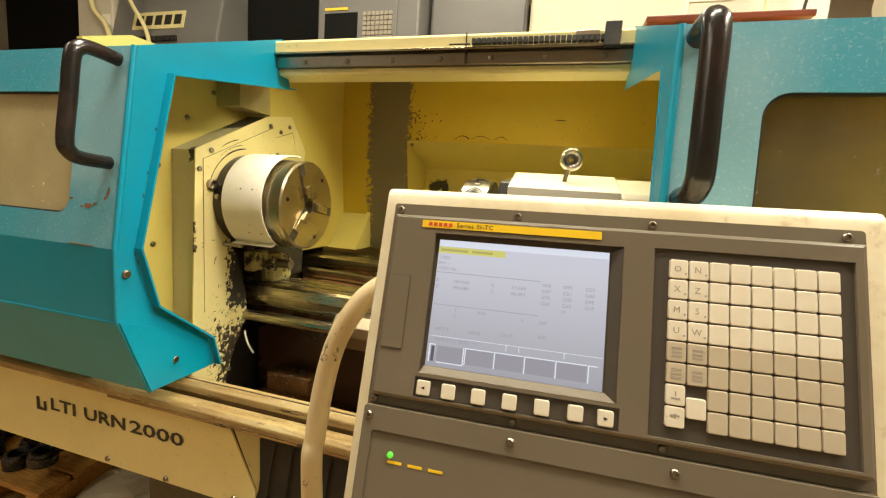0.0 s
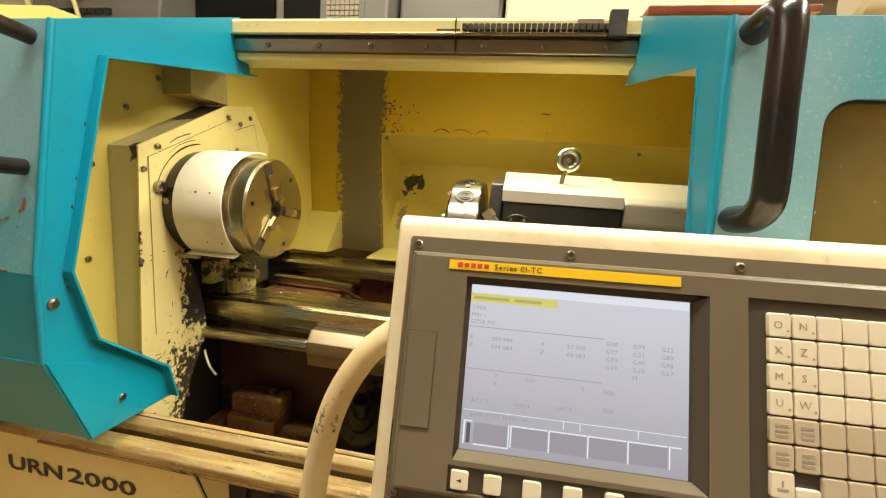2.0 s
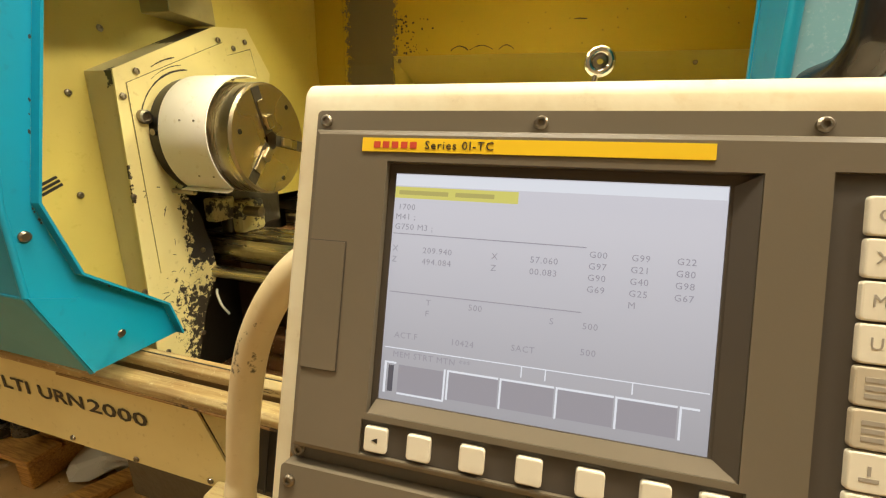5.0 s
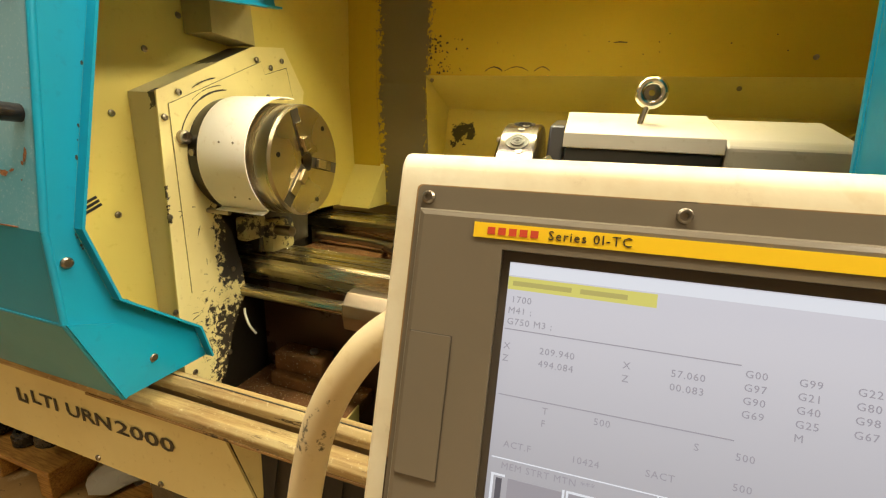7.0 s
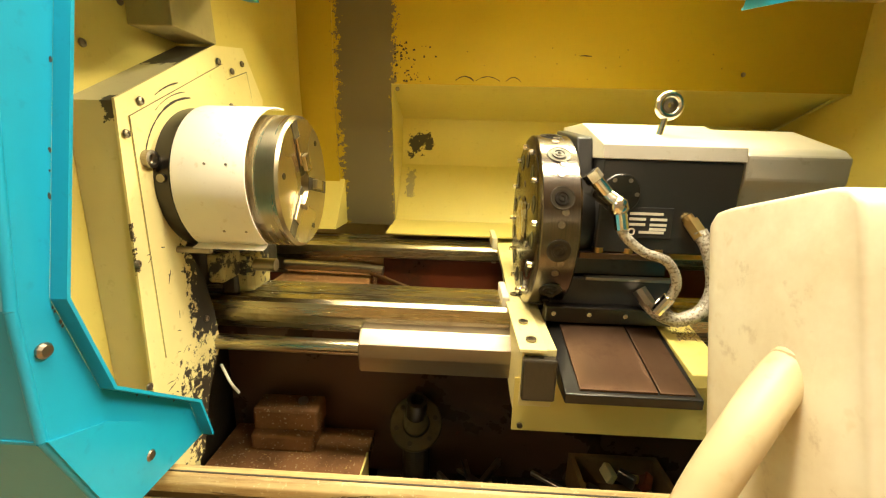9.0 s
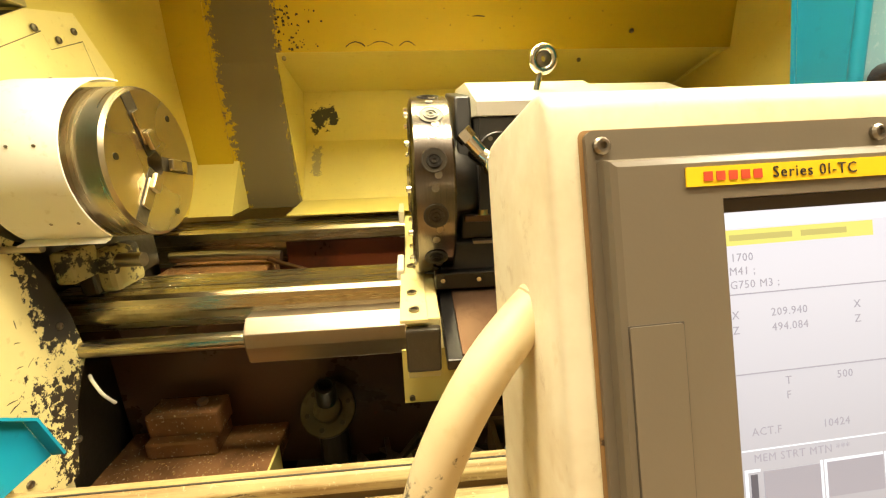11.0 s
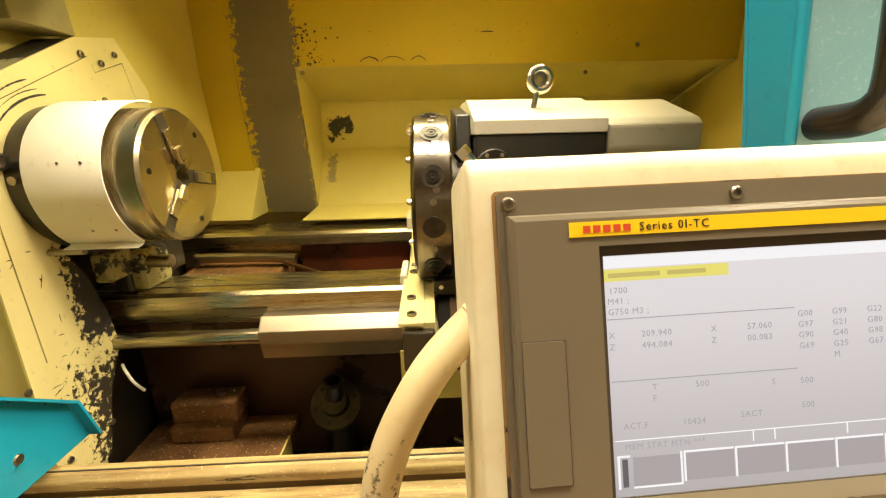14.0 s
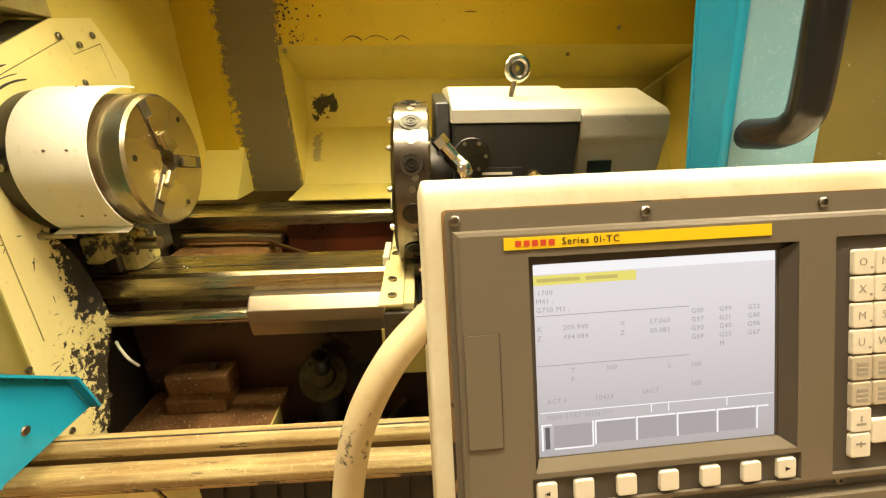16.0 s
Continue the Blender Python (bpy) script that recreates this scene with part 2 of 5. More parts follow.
INK_G = Mat("ink_grey", (0.34, 0.30, 0.24), 0.5)
INK_RED = Mat("ink_red", (0.55, 0.06, 0.02), 0.5)
YELLOW = Mat("label_yellow", (0.85, 0.56, 0.01), 0.4)
SIGN_Y = Mat("sign_yellow", (0.75, 0.66, 0.32), 0.4)
WHITE = paint("white_paint", (0.86, 0.82, 0.70), (0.6, 0.5, 0.3), (0.4, 0.3, 0.2), 0.38, 0.8, 0.25)
RUST_EDGE = paint("rusty_edge", (0.34, 0.20, 0.07), (0.12, 0.055, 0.018), (0.05, 0.03, 0.015), 0.5, 0.56, 0.9)
RAIL_M = paint("worn_rail", (0.46, 0.36, 0.16), (0.30, 0.15, 0.04), (0.06, 0.035, 0.018), 0.34, 0.70, 0.9)
RAIL_M.mix(RAIL_M.math("MULTIPLY", RAIL_M.ramp(RAIL_M.noise(7, 6, 0.7, (0.6, 9, 9)), 0.46, 0.62), 0.75), (0.20, 0.11, 0.035), 0.5)
RAIL_M.mix(RAIL_M.ramp(RAIL_M.noise(22, 5, 0.7, (0.35, 3, 3)), 0.62, 0.67), (0.07, 0.04, 0.018), 0.6)
RAIL_M.mix(RAIL_M.math("MULTIPLY", RAIL_M.ramp(RAIL_M.noise(120, 4, 0.7), 0.60, 0.66), 0.6), (0.60, 0.50, 0.28))
SLOT_M = paint("grimy_slot", (0.20, 0.12, 0.04), (0.08, 0.045, 0.018), (0.03, 0.02, 0.012), 0.45, 0.66, 0.8)
CONDUIT_M = paint("cream_conduit", (0.78, 0.67, 0.42), (0.5, 0.36, 0.16), (0.12, 0.10, 0.07), 0.42, 0.615, 0.8)
GREY_BG = paint("machine_grey", (0.17, 0.165, 0.16), (0.1, 0.09, 0.08), (0.3, 0.28, 0.25), 0.42, 0.8, 0.3)
# near-black colour that carries the shade of unlit background parts
DARK_BG = Mat("unlit_black", (0.010, 0.010, 0.010), 0.9)
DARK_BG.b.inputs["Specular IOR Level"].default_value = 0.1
LIGHT_BG = paint("light_machine_paint", (0.60, 0.55, 0.44), (0.45, 0.38, 0.26), (0.2, 0.16, 0.1), 0.45, 0.8, 0.3)
BRAID = Mat("braided_hose", (0.58, 0.53, 0.42), 0.42, 0.35)
BRAID.mix(BRAID.ramp(BRAID.noise(220, 2), 0.48, 0.6), (0.26, 0.22, 0.15), 0.5)
BRAID.bump(BRAID.noise(420, 2), 0.6, 0.002)
WOOD = Mat("pallet_wood", (0.54, 0.29, 0.06), 0.5)
WOOD.mix(WOOD.ramp(WOOD.noise(6, 6, 0.6, (3, 30, 30)), 0.4, 0.7), (0.27, 0.11, 0.025), 0.6)
CONCRETE = Mat("oily_concrete", (0.40, 0.245, 0.085), 0.5)
CONCRETE.mix(CONCRETE.math("MULTIPLY", CONCRETE.ramp(CONCRETE.noise(3, 7), 0.48, 0.70), 0.7), (0.16, 0.085, 0.03), 0.35)
CONCRETE.mix(CONCRETE.ramp(CONCRETE.noise(11, 6, 0.7), 0.58, 0.68), (0.52, 0.40, 0.22), 0.6)
CONCRETE.mix(CONCRETE.ramp(CONCRETE.noise(26, 6, 0.75, (1, 2.2, 1)), 0.62, 0.66), (0.09, 0.05, 0.02), 0.5)
CONCRETE.bump(CONCRETE.noise(80, 5), 0.35, 0.003)
WALL_M = paint("hall_wall", (0.50, 0.46, 0.38), (0.38, 0.34, 0.26), (0.4, 0.35, 0.28), 0.6, 0.85, 0.3)

RING_M = Mat("oiled_black_steel", (0.016, 0.016, 0.017), 0.22)
RING_M.mix(RING_M.ramp(RING_M.noise(40, 4), 0.5, 0.7), (0.035, 0.032, 0.03), 0.4)

def window_glass(name, color, through_part, rough, haze):
    m = Mat(name, color, rough)
    m.b.inputs["Transmission Weight"].default_value = through_part
    m.b.inputs["IOR"].default_value = 1.45
    m.mix(m.ramp(m.noise(70, 5, 0.7), 0.66, 0.72), (0.62, 0.58, 0.42), 0.6)
    m.mix(m.math("MULTIPLY", m.ramp(m.noise(5, 5), 0.4, 0.7), 0.5), haze, 0.3)
    return m


# left pane made beige and less clear: its bright reflection is in the colour
GLASS = window_glass("scratched_glare_window", (0.62, 0.53, 0.30), 0.35, 0.16, (0.34, 0.29, 0.14))
GLASS_CLEAR = window_glass("clear_window", (0.62, 0.56, 0.34), 0.90, 0.10, (0.30, 0.26, 0.13))


def lit(name, color, strength):
    m = Mat(name, (0.05, 0.05, 0.05), 0.25)
    m.b.inputs["Emission Color"].default_value = (*color, 1)
    m.b.inputs["Emission Strength"].default_value = strength
    return m


SCREEN = lit("lit_screen", (0.80, 0.765, 0.80), 0.72)
glow = SCREEN.node("ShaderNodeMapRange", **{"From Min": 0.93, "From Max": 1.05, "To Min": 0.45, "To Max": 0.82})
SCREEN.link(SCREEN.axis(2), glow.inputs["Value"])
SCREEN.link(glow.outputs["Result"], SCREEN.b.inputs["Emission Strength"])
SCREEN_Y = lit("lit_screen_yellow", (0.95, 0.86, 0.20), 0.72)
SCREEN_YD = lit("lit_screen_amber", (0.72, 0.62, 0.18), 0.66)
SCREEN_G = lit("lit_screen_grey", (0.50, 0.46, 0.51), 0.62)
SCREEN_M = lit("lit_screen_menu", (0.56, 0.52, 0.57), 0.54)
SCREEN_D = lit("lit_screen_dark", (0.13, 0.13, 0.18), 0.5)
SCREEN_W = lit("lit_screen_white", (0.97, 0.97, 1.0), 0.80)
LED_G = Mat("green_led", (0.05, 0.4, 0.02), 0.3)
LED_G.b.inputs["Emission Color"].default_value = (0.2, 0.9, 0.05, 1)
LED_G.b.inputs["Emission Strength"].default_value = 0.7
TUBE_M = Mat("lit_tube", (0.8, 0.8, 0.8), 0.4)
TUBE_M.b.inputs["Emission Color"].default_value = (*LAMP, 1)
TUBE_M.b.inputs["Emission Strength"].default_value = 4.0


# ---------------------------------------------------------------- mesh helpers
def thing(name, label, category, at=(0, 0, 0), group="", kind=""):
    ob = new(name)
    ob.matrix_world = Matrix.Translation(at)
    ob.empty_display_size = 0.05
    return tagged(ob, label, category, group, kind)


def part(name, bm, material, parent=None, label="", smooth=None):
    bm.normal_update()
    me = bpy.data.meshes.new(name)
    bm.to_mesh(me)
    bm.free()
    me.materials.append(material.m)
    ob = new(name, me)
    if smooth is not None:
        me.shade_smooth()
        me.set_sharp_from_angle(angle=radians(smooth))
    if parent is not None:
        ob.parent = parent
        ob.matrix_parent_inverse = parent.matrix_world.inverted()
    return tagged(ob, label)


def share(name, src, m, parent, label=""):
    """Another part on the mesh of src, at the world pose m."""
    ob = new(name, src.data)
    ob.parent = parent
    ob.matrix_basis = m
    bpy.context.view_layer.update()
    ob.matrix_parent_inverse = parent.matrix_world.inverted()
    return tagged(ob, label)


def box(x0, y0, z0, x1, y1, z1, bevel=0.0, seg=2):
    bm = bmesh.new()
    bmesh.ops.create_cube(bm, size=1)
    bmesh.ops.scale(bm, vec=(x1 - x0, y1 - y0, z1 - z0), verts=bm.verts)
    bmesh.ops.translate(bm, vec=((x0 + x1) / 2, (y0 + y1) / 2, (z0 + z1) / 2), verts=bm.verts)
    if bevel:
        bmesh.ops.bevel(bm, geom=bm.edges[:], offset=bevel, segments=seg, profile=0.5, affect="EDGES")
    return bm


def join(*bms):
    out = bms[0]
    for bm in bms[1:]:
        me = bpy.data.meshes.new("tmp")
        bm.to_mesh(me)
        bm.free()
        out.from_mesh(me)
        bpy.data.meshes.remove(me)
    return out


def prism(poly, x0, x1, bevel=0.0):
    """A closed polygon in (y, z) drawn out along x."""
    bm = bmesh.new()
    a = [bm.verts.new((x0, y, z)) for y, z in poly]
    b = [bm.verts.new((x1, y, z)) for y, z in poly]
    bm.faces.new(a)
    bm.faces.new(b[::-1])
    n = len(poly)
    for i in range(n):
        bm.faces.new((a[i], b[i], b[(i + 1) % n], a[(i + 1) % n]))
    bmesh.ops.recalc_face_normals(bm, faces=bm.faces)
    if bevel:
        bmesh.ops.bevel(bm, geom=bm.edges[:], offset=bevel, segments=2, profile=0.5, affect="EDGES")
    return bm


def offset_line(line, t):
    """The polyline moved sideways by t."""
    out = []
    for i, p in enumerate(line):
        a = Vector(line[max(i - 1, 0)])
        b = Vector(line[min(i + 1, len(line) - 1)])
        p = Vector(p)
        d1 = (p - a).normalized() if i else (b - p).normalized()
        d2 = (b - p).normalized() if i < len(line) - 1 else d1
        n1, n2 = Vector((-d1.y, d1.x)), Vector((-d2.y, d2.x))
        m = (n1 + n2).normalized()
        out.append(tuple(p + m * (t / max(m.dot(n1), 0.3))))
    return out


def sheet(line, x0, x1, t=0.003):
    """Bent sheet metal: an open polyline in (y, z), t thick, drawn out along x."""
    return prism(line + offset_line(line, t)[::-1], x0, x1)


def plate(points, thick):
    """A flat polygon in space, thickened along its normal."""
    bm = bmesh.new()
    vs = [bm.verts.new(p) for p in points]
    f = bm.faces.new(vs)
    bm.normal_update()
    n = f.normal.copy()
    r = bmesh.ops.extrude_face_region(bm, geom=[f])
    bmesh.ops.translate(bm, vec=n * thick, verts=[v for v in r["geom"] if isinstance(v, bmesh.types.BMVert)])
    bmesh.ops.recalc_face_normals(bm, faces=bm.faces)
    return bm


def lathe_x(profile, cy, cz, seg=48):
    """A profile of (x, radius) turned about an axis along x."""
    bm = bmesh.new()
    rings = []
    for x, r in profile:
        if r < 1e-6:
            rings.append([bm.verts.new((x, cy, cz))])
        else:
            rings.append([bm.verts.new((x, cy + r * math.cos(2 * math.pi * k / seg), cz + r * math.sin(2 * math.pi * k / seg))) for k in range(seg)])
    for a, b in zip(rings, rings[1:]):
        for k in range(seg):
            j = (k + 1) % seg
            if len(a) == 1 and len(b) > 1:
                bm.faces.new((a[0], b[j], b[k]))
            elif len(b) == 1 and len(a) > 1:
                bm.faces.new((a[k], a[j], b[0]))
            elif len(a) > 1:
                bm.faces.new((a[k], a[j], b[j], b[k]))
    bmesh.ops.recalc_face_normals(bm, faces=bm.faces)
    return bm


def turned(profile, m, seg=24):
    """A profile of (height, radius) turned about z, then set at the pose m."""
    bm = lathe_x(profile, 0, 0, seg)
    bm.transform(m @ pose(0, 0, 0, 0, -90, 0))
    return bm


def cyl(p, q, r, seg=20, bevel=0.0):
    p, q = Vector(p), Vector(q)
    h = (q - p).length
    m = Matrix.Translation(p) @ (q - p).to_track_quat("Z", "Y").to_matrix().to_4x4()
    b = bevel
    prof = [(0, 0), (0, r - b), (b, r), (h - b, r), (h, r - b), (h, 0)] if b else [(0, 0), (0, r), (h, r), (h, 0)]
    return turned(prof, m, seg)


def tube(points, r, seg=14, smooth_steps=8, wobble=0.0):
    """A round tube along a smoothed path."""
    pts = [Vector(p) for p in points]
    path = []
    for i in range(len(pts) - 1):
        p0, p1, p2, p3 = pts[max(i - 1, 0)], pts[i], pts[i + 1], pts[min(i + 2, len(pts) - 1)]
        for k in range(smooth_steps):
            t = k / smooth_steps
            path.append(0.5 * ((2 * p1) + (p2 - p0) * t + (2 * p0 - 5 * p1 + 4 * p2 - p3) * t * t + (3 * p1 - p0 - 3 * p2 + p3) * t ** 3))
    path.append(pts[-1])
    bm = bmesh.new()
    rings, side = [], None
    for i, p in enumerate(path):
        d = (path[min(i + 1, len(path) - 1)] - path[max(i - 1, 0)]).normalized()
        if side is None:
            side = d.orthogonal().normalized()
        side = (side - d * side.dot(d)).normalized()
        up = d.cross(side)
        rr = r * (1 + wobble * math.sin(i * 2.4))
        rings.append([bm.verts.new(p + rr * (side * math.cos(2 * math.pi * k / seg) + up * math.sin(2 * math.pi * k / seg))) for k in range(seg)])
    for a, b in zip(rings, rings[1:]):
        for k in range(seg):
            bm.faces.new((a[k], a[(k + 1) % seg], b[(k + 1) % seg], b[k]))
    bm.faces.new(rings[0])
    bm.faces.new(rings[-1][::-1])
    bmesh.ops.recalc_face_normals(bm, faces=bm.faces)
    return bm


def bar_handle(a, b, out, r, bend=0.022):
    """A round bar from a to b that stands out by the vector out, with bent ends."""
    a, b, out = Vector(a), Vector(b), Vector(out)
    d = (b - a).normalized()
    o = out.normalized()
    k = out.length
    pts = [a, a + o * (k - bend), a + out + d * 0 - o * bend * 0.3 + d * bend * 0.3, a + out + d * bend,
           (a + b) / 2 + out, b + out - d * bend, b + out - o * bend * 0.3 - d * bend * 0.3, b + o * (k - bend), b]
    return tube(pts, r, 16, 6)


def rounded_rect(w, h, r, n=6):
    pts = []
    for cx, cy, a0 in ((w - r, h - r, 0), (r, h - r, 90), (r, r, 180), (w - r, r, 270)):
        for k in range(n + 1):
            a = radians(a0 + 90 * k / n)
            pts.append((cx + r * math.cos(a), cy + r * math.sin(a)))
    return pts


def slab(outline, z0, z1, holes=()):
    """A flat outline in (x, y) with holes, from z0 to z1."""
    bm = bmesh.new()
    loops = []
    edges = []
    for loop in (outline, *holes):
        vs = [bm.verts.new((x, y, z0)) for x, y in loop]
        edges += [bm.edges.new((vs[i], vs[(i + 1) % len(vs)])) for i in range(len(vs))]
        loops.append(vs)
    if holes:
        bmesh.ops.triangle_fill(bm, use_beauty=True, use_dissolve=True, edges=edges)
    else:
        bm.faces.new(loops[0])
    r = bmesh.ops.extrude_face_region(bm, geom=bm.faces[:])
    bmesh.ops.translate(bm, vec=(0, 0, z1 - z0), verts=[v for v in r["geom"] if isinstance(v, bmesh.types.BMVert)])
    bmesh.ops.recalc_face_normals(bm, faces=bm.faces)
    return bm


def moved(bm, m):
    bm.transform(m)
    return bm


def words(text, size, depth=0.0004, align="CENTER", spread=1.0, bold=0.0):
    """Letters as a mesh in the plane z = 0, x along the line."""
    c = bpy.data.curves.new("letters", "FONT")
    c.body, c.size, c.extrude, c.align_x, c.align_y, c.space_character = text, size, depth, align, "CENTER", spread
    c.resolution_u, c.offset = 2, bold
    ob = bpy.data.objects.new("letters", c)
    scene.collection.objects.link(ob)
    bpy.context.view_layer.update()
    me = bpy.data.meshes.new_from_object(ob.evaluated_get(bpy.context.evaluated_depsgraph_get()))
    bm = bmesh.new()
    bm.from_mesh(me)
    bpy.data.objects.remove(ob)
    bpy.data.curves.remove(c)
    bpy.data.meshes.remove(me)
    return bm


def ring_slab(x0, y0, x1, y1, hole, z0, z1):
    """A rectangle with one rounded hole (as rounded_rect gives it), from z0 to z1."""
    bm = bmesh.new()
    n = len(hole) // 4
    corners = [(x1, y1), (x0, y1), (x0, y0), (x1, y0)]
    for za in (z0, z1):
        hv = [bm.verts.new((x, y, za)) for x, y in hole]
        cv = [bm.verts.new((x, y, za)) for x, y in corners]
        for c in range(4):
            arc = hv[c * n:(c + 1) * n]
            for a, b in zip(arc, arc[1:]):
                bm.faces.new((cv[c], a, b))
            bm.faces.new((cv[c], arc[-1], hv[((c + 1) * n) % len(hv)], cv[(c + 1) % 4]))
        if za == z0:
            h0, c0 = hv, cv
    for a, b in ((h0, hv), (c0, cv)):
        for i in range(len(a)):
            j = (i + 1) % len(a)
            bm.faces.new((a[i], a[j], b[j], b[i]))
    bmesh.ops.recalc_face_normals(bm, faces=bm.faces)
    return bm


# ---------------------------------------------------------------- hall
def structure(name, bm, material, label, category):
    return tagged(part(name, bm, material), label, category, kind="structure")


structure("floor", box(-6, -5, -0.1, 7, 6, 0.0), CONCRETE, "oil-stained brown concrete workshop floor", "floor")
structure("wall_north", box(-6, 4.0, 0, 7, 4.2, 3.4), WALL_M, "pale painted workshop wall behind the machines", "wall")
structure("wall_south", box(-6, -5.2, 0, 7, -5.0, 3.4), WALL_M, "pale painted workshop wall", "wall")
structure("wall_west", box(-6.2, -5, 0, -6.0, 4.0, 3.4), WALL_M, "pale painted workshop wall", "wall")
structure("wall_east", box(7.0, -5, 0, 7.2, 4.0, 3.4), WALL_M, "pale painted workshop wall", "wall")
structure("ceiling", box(-6, -5, 3.4, 7, 6, 3.5), WALL_M, "pale workshop ceiling", "ceiling")
for x, y, sx, sy in ((0.55, -0.45, 0.85, 0.15), (-1.9, -1.9, 0.15, 1.2), (3.0, -0.2, 0.15, 1.2), (0.0, 2.4, 1.2, 0.15)):
    lamp = thing("ceiling_light", "long fluorescent ceiling light with a white body", "ceiling light", (x, y, 3.4), "ceiling lights")
    part("body", box(x - sx, y - sy, 3.33, x + sx, y + sy, 3.4, 0.01), WHITE, lamp)
    part("diffuser", box(x - sx + 0.03, y - sy + 0.03, 3.30, x + sx - 0.03, y + sy - 0.03, 3.33), TUBE_M, lamp)

# ---------------------------------------------------------------- the lathe
lathe = thing("cnc_lathe", "cream and teal CNC lathe with an open work space", "lathe", (0.3, 0.4, 0))

# headstock cover: a plate across the spindle with a stepped box in front of it
HEAD_EDGE = [(-0.125, 0.50), (-0.02, 0.50), (0.02, 0.62), (0.07, 0.70), (0.062, 0.78), (0.04, 0.86), (0.0, 0.93), (0.10, 1.0), (0.30, 1.0), (0.34, 1.22), (0.262, 1.32),
             (0.15, 1.300), (-0.109, 1.170)]
head_plate = part("headstock_plate", prism(HEAD_EDGE, -0.004, 0.0), HEAD_M, lathe, "cream plate with chipped paint round the spindle")
part("headstock_box", prism([(-0.109, 0.45), (-0.109, 1.167), (0.15, 1.297), (0.19, 1.297), (0.19, 0.97), (-0.01, 0.93), (0.03, 0.86), (0.052, 0.78), (0.058, 0.70), (0.012, 0.62), (-0.028, 0.50), (-0.028, 0.45)], -0.075, -0.005), HBOX_M, lathe)
part("headstock_side", prism([(-0.18, 0.45), (-0.18, 0.66), (-0.30, 0.70), (-0.30, 1.36), (-0.2, 1.40), (0.165, 1.41), (0.23, 1.525), (0.59, 1.54), (0.62, 0.96), (0.0, 0.93), (0.02, 0.72), (-0.04, 0.45)], -0.090, -0.076), WALL_IN, lathe)
# dark block added to fill the empty gap beyond the plate with shade
part("dark_end_fill", box(-0.118, -0.03, 0.28, -0.092, 0.62, 0.955), PIT, lathe)
part("headstock_upper_box", prism([(0.03, 1.302), (0.03, 1.42), (0.145, 1.42), (0.155, 1.302)], -0.075, 0.004, 0.002), UPPER_M, lathe)
# thin inspection cover with a stepped outline
part("inspection_cover", prism([(-0.085, 0.75), (-0.088, 1.148), (0.171, 1.270), (0.183, 1.242), (0.266, 1.271), (0.286, 1.204), (0.20, 1.17), (-0.02, 1.13), (-0.06, 0.95)], 0.0, 0.0018), HEAD_M, lathe)

bolt_mesh = part("bolt", turned([(0, 0), (0, 0.0062), (0.001, 0.0068), (0.0035, 0.006), (0.0045, 0.003), (0.003, 0.0028), (0.003, 0)], pose(0, 0, 0), 10), BOLT_M, lathe)
RX = pose(0, 0, 0, 0, 90, 0)
bolt_mesh.matrix_basis = Matrix.Translation((0.0018, -0.100, 1.122)) @ RX
for y, z in ((-0.114, 0.926), (-0.064, 1.172), (-0.128, 0.721), (0.033, 0.772), (0.157, 1.272), (0.248, 1.285), (0.205, 1.262), (0.19, 1.19), (-0.10, 0.56), (0.0, 0.56)):
    share("bolt", bolt_mesh, Matrix.Translation((0.0018 if z > 1 else 0.0, y, z)) @ RX, lathe)
for y, z in ((-0.145, 1.124), (-0.162, 0.931), (-0.064, 1.252), (-0.174, 0.749), (0.02, 1.335), (-0.17, 0.62)):
    share("bolt", bolt_mesh, Matrix.Translation((-0.0755, y, z)) @ RX, lathe)
part("label_plate", moved(join(*[box(0, -0.02, 0.008 * k, 0.0012, 0.02, 0.008 * k + 0.005) for k in range(3)]), Matrix.Translation((-0.0755, -0.205, 0.945)) @ pose(0, 0, 0, 25, 0, 0)), INK, lathe, "small black label strips")

# back of the work space
W0, W1 = -0.02, 1.95
part("back_panel", prism([(0.60, 1.305), (0.60, 1.544), (0.614, 1.544), (0.614, 1.305)], 0.275, W1), BACK_M, lathe, "inner back panel with worn paint, shade painted into its deep yellow")
part("back_column", prism([(0.60, 1.544), (0.614, 1.544), (0.70, 0.86), (0.66, 0.86), (0.60, 1.28)], 0.10, 0.275), BACK_M, lathe, "bare grey strip of worn paint on the yellow panel")
part("back_left_panel", prism([(0.598, 1.544), (0.612, 1.544), (0.67, 0.86), (0.65, 0.86), (0.598, 1.28)], -0.07, 0.0995), BACK_M, lathe)
part("recess", sheet([(0.60, 1.305), (0.86, 1.225), (0.83, 1.06), (0.69, 0.875), (0.50, 0.865)], 0.275, W1, 0.004), RECESS_M, lathe, "cream recessed chute with flaked paint")
part("recess_side", plate([(0.277, 0.605, 1.30), (0.277, 0.86, 1.224), (0.277, 0.83, 1.06), (0.277, 0.69, 0.876)], 0.003), RECESS_M, lathe)
part("left_wall", prism([(0.148, 1.303), (0.148, 1.462), (0.171, 1.462), (0.232, 1.527), (0.597, 1.542), (0.597, 1.282), (0.648, 0.87), (0.20, 0.87), (0.20, 1.303)], -0.016, -0.0045), WALL_IN, lathe, "inner end wall behind the spindle, shade painted into its yellow")
part("wedge", prism([(0.655, 0.865), (0.52, 0.865), (0.645, 1.02)], -0.03, 0.115), RECESS_M, lathe, "small sloping cream chip guard")
part("end_wall", prism([(-0.25, 0.45), (-0.25, 1.36), (0.16, 1.42), (0.23, 1.525), (0.62, 1.54), (0.88, 1.25), (0.70, 0.45)], 1.62, 1.635), CREAM_IN, lathe)
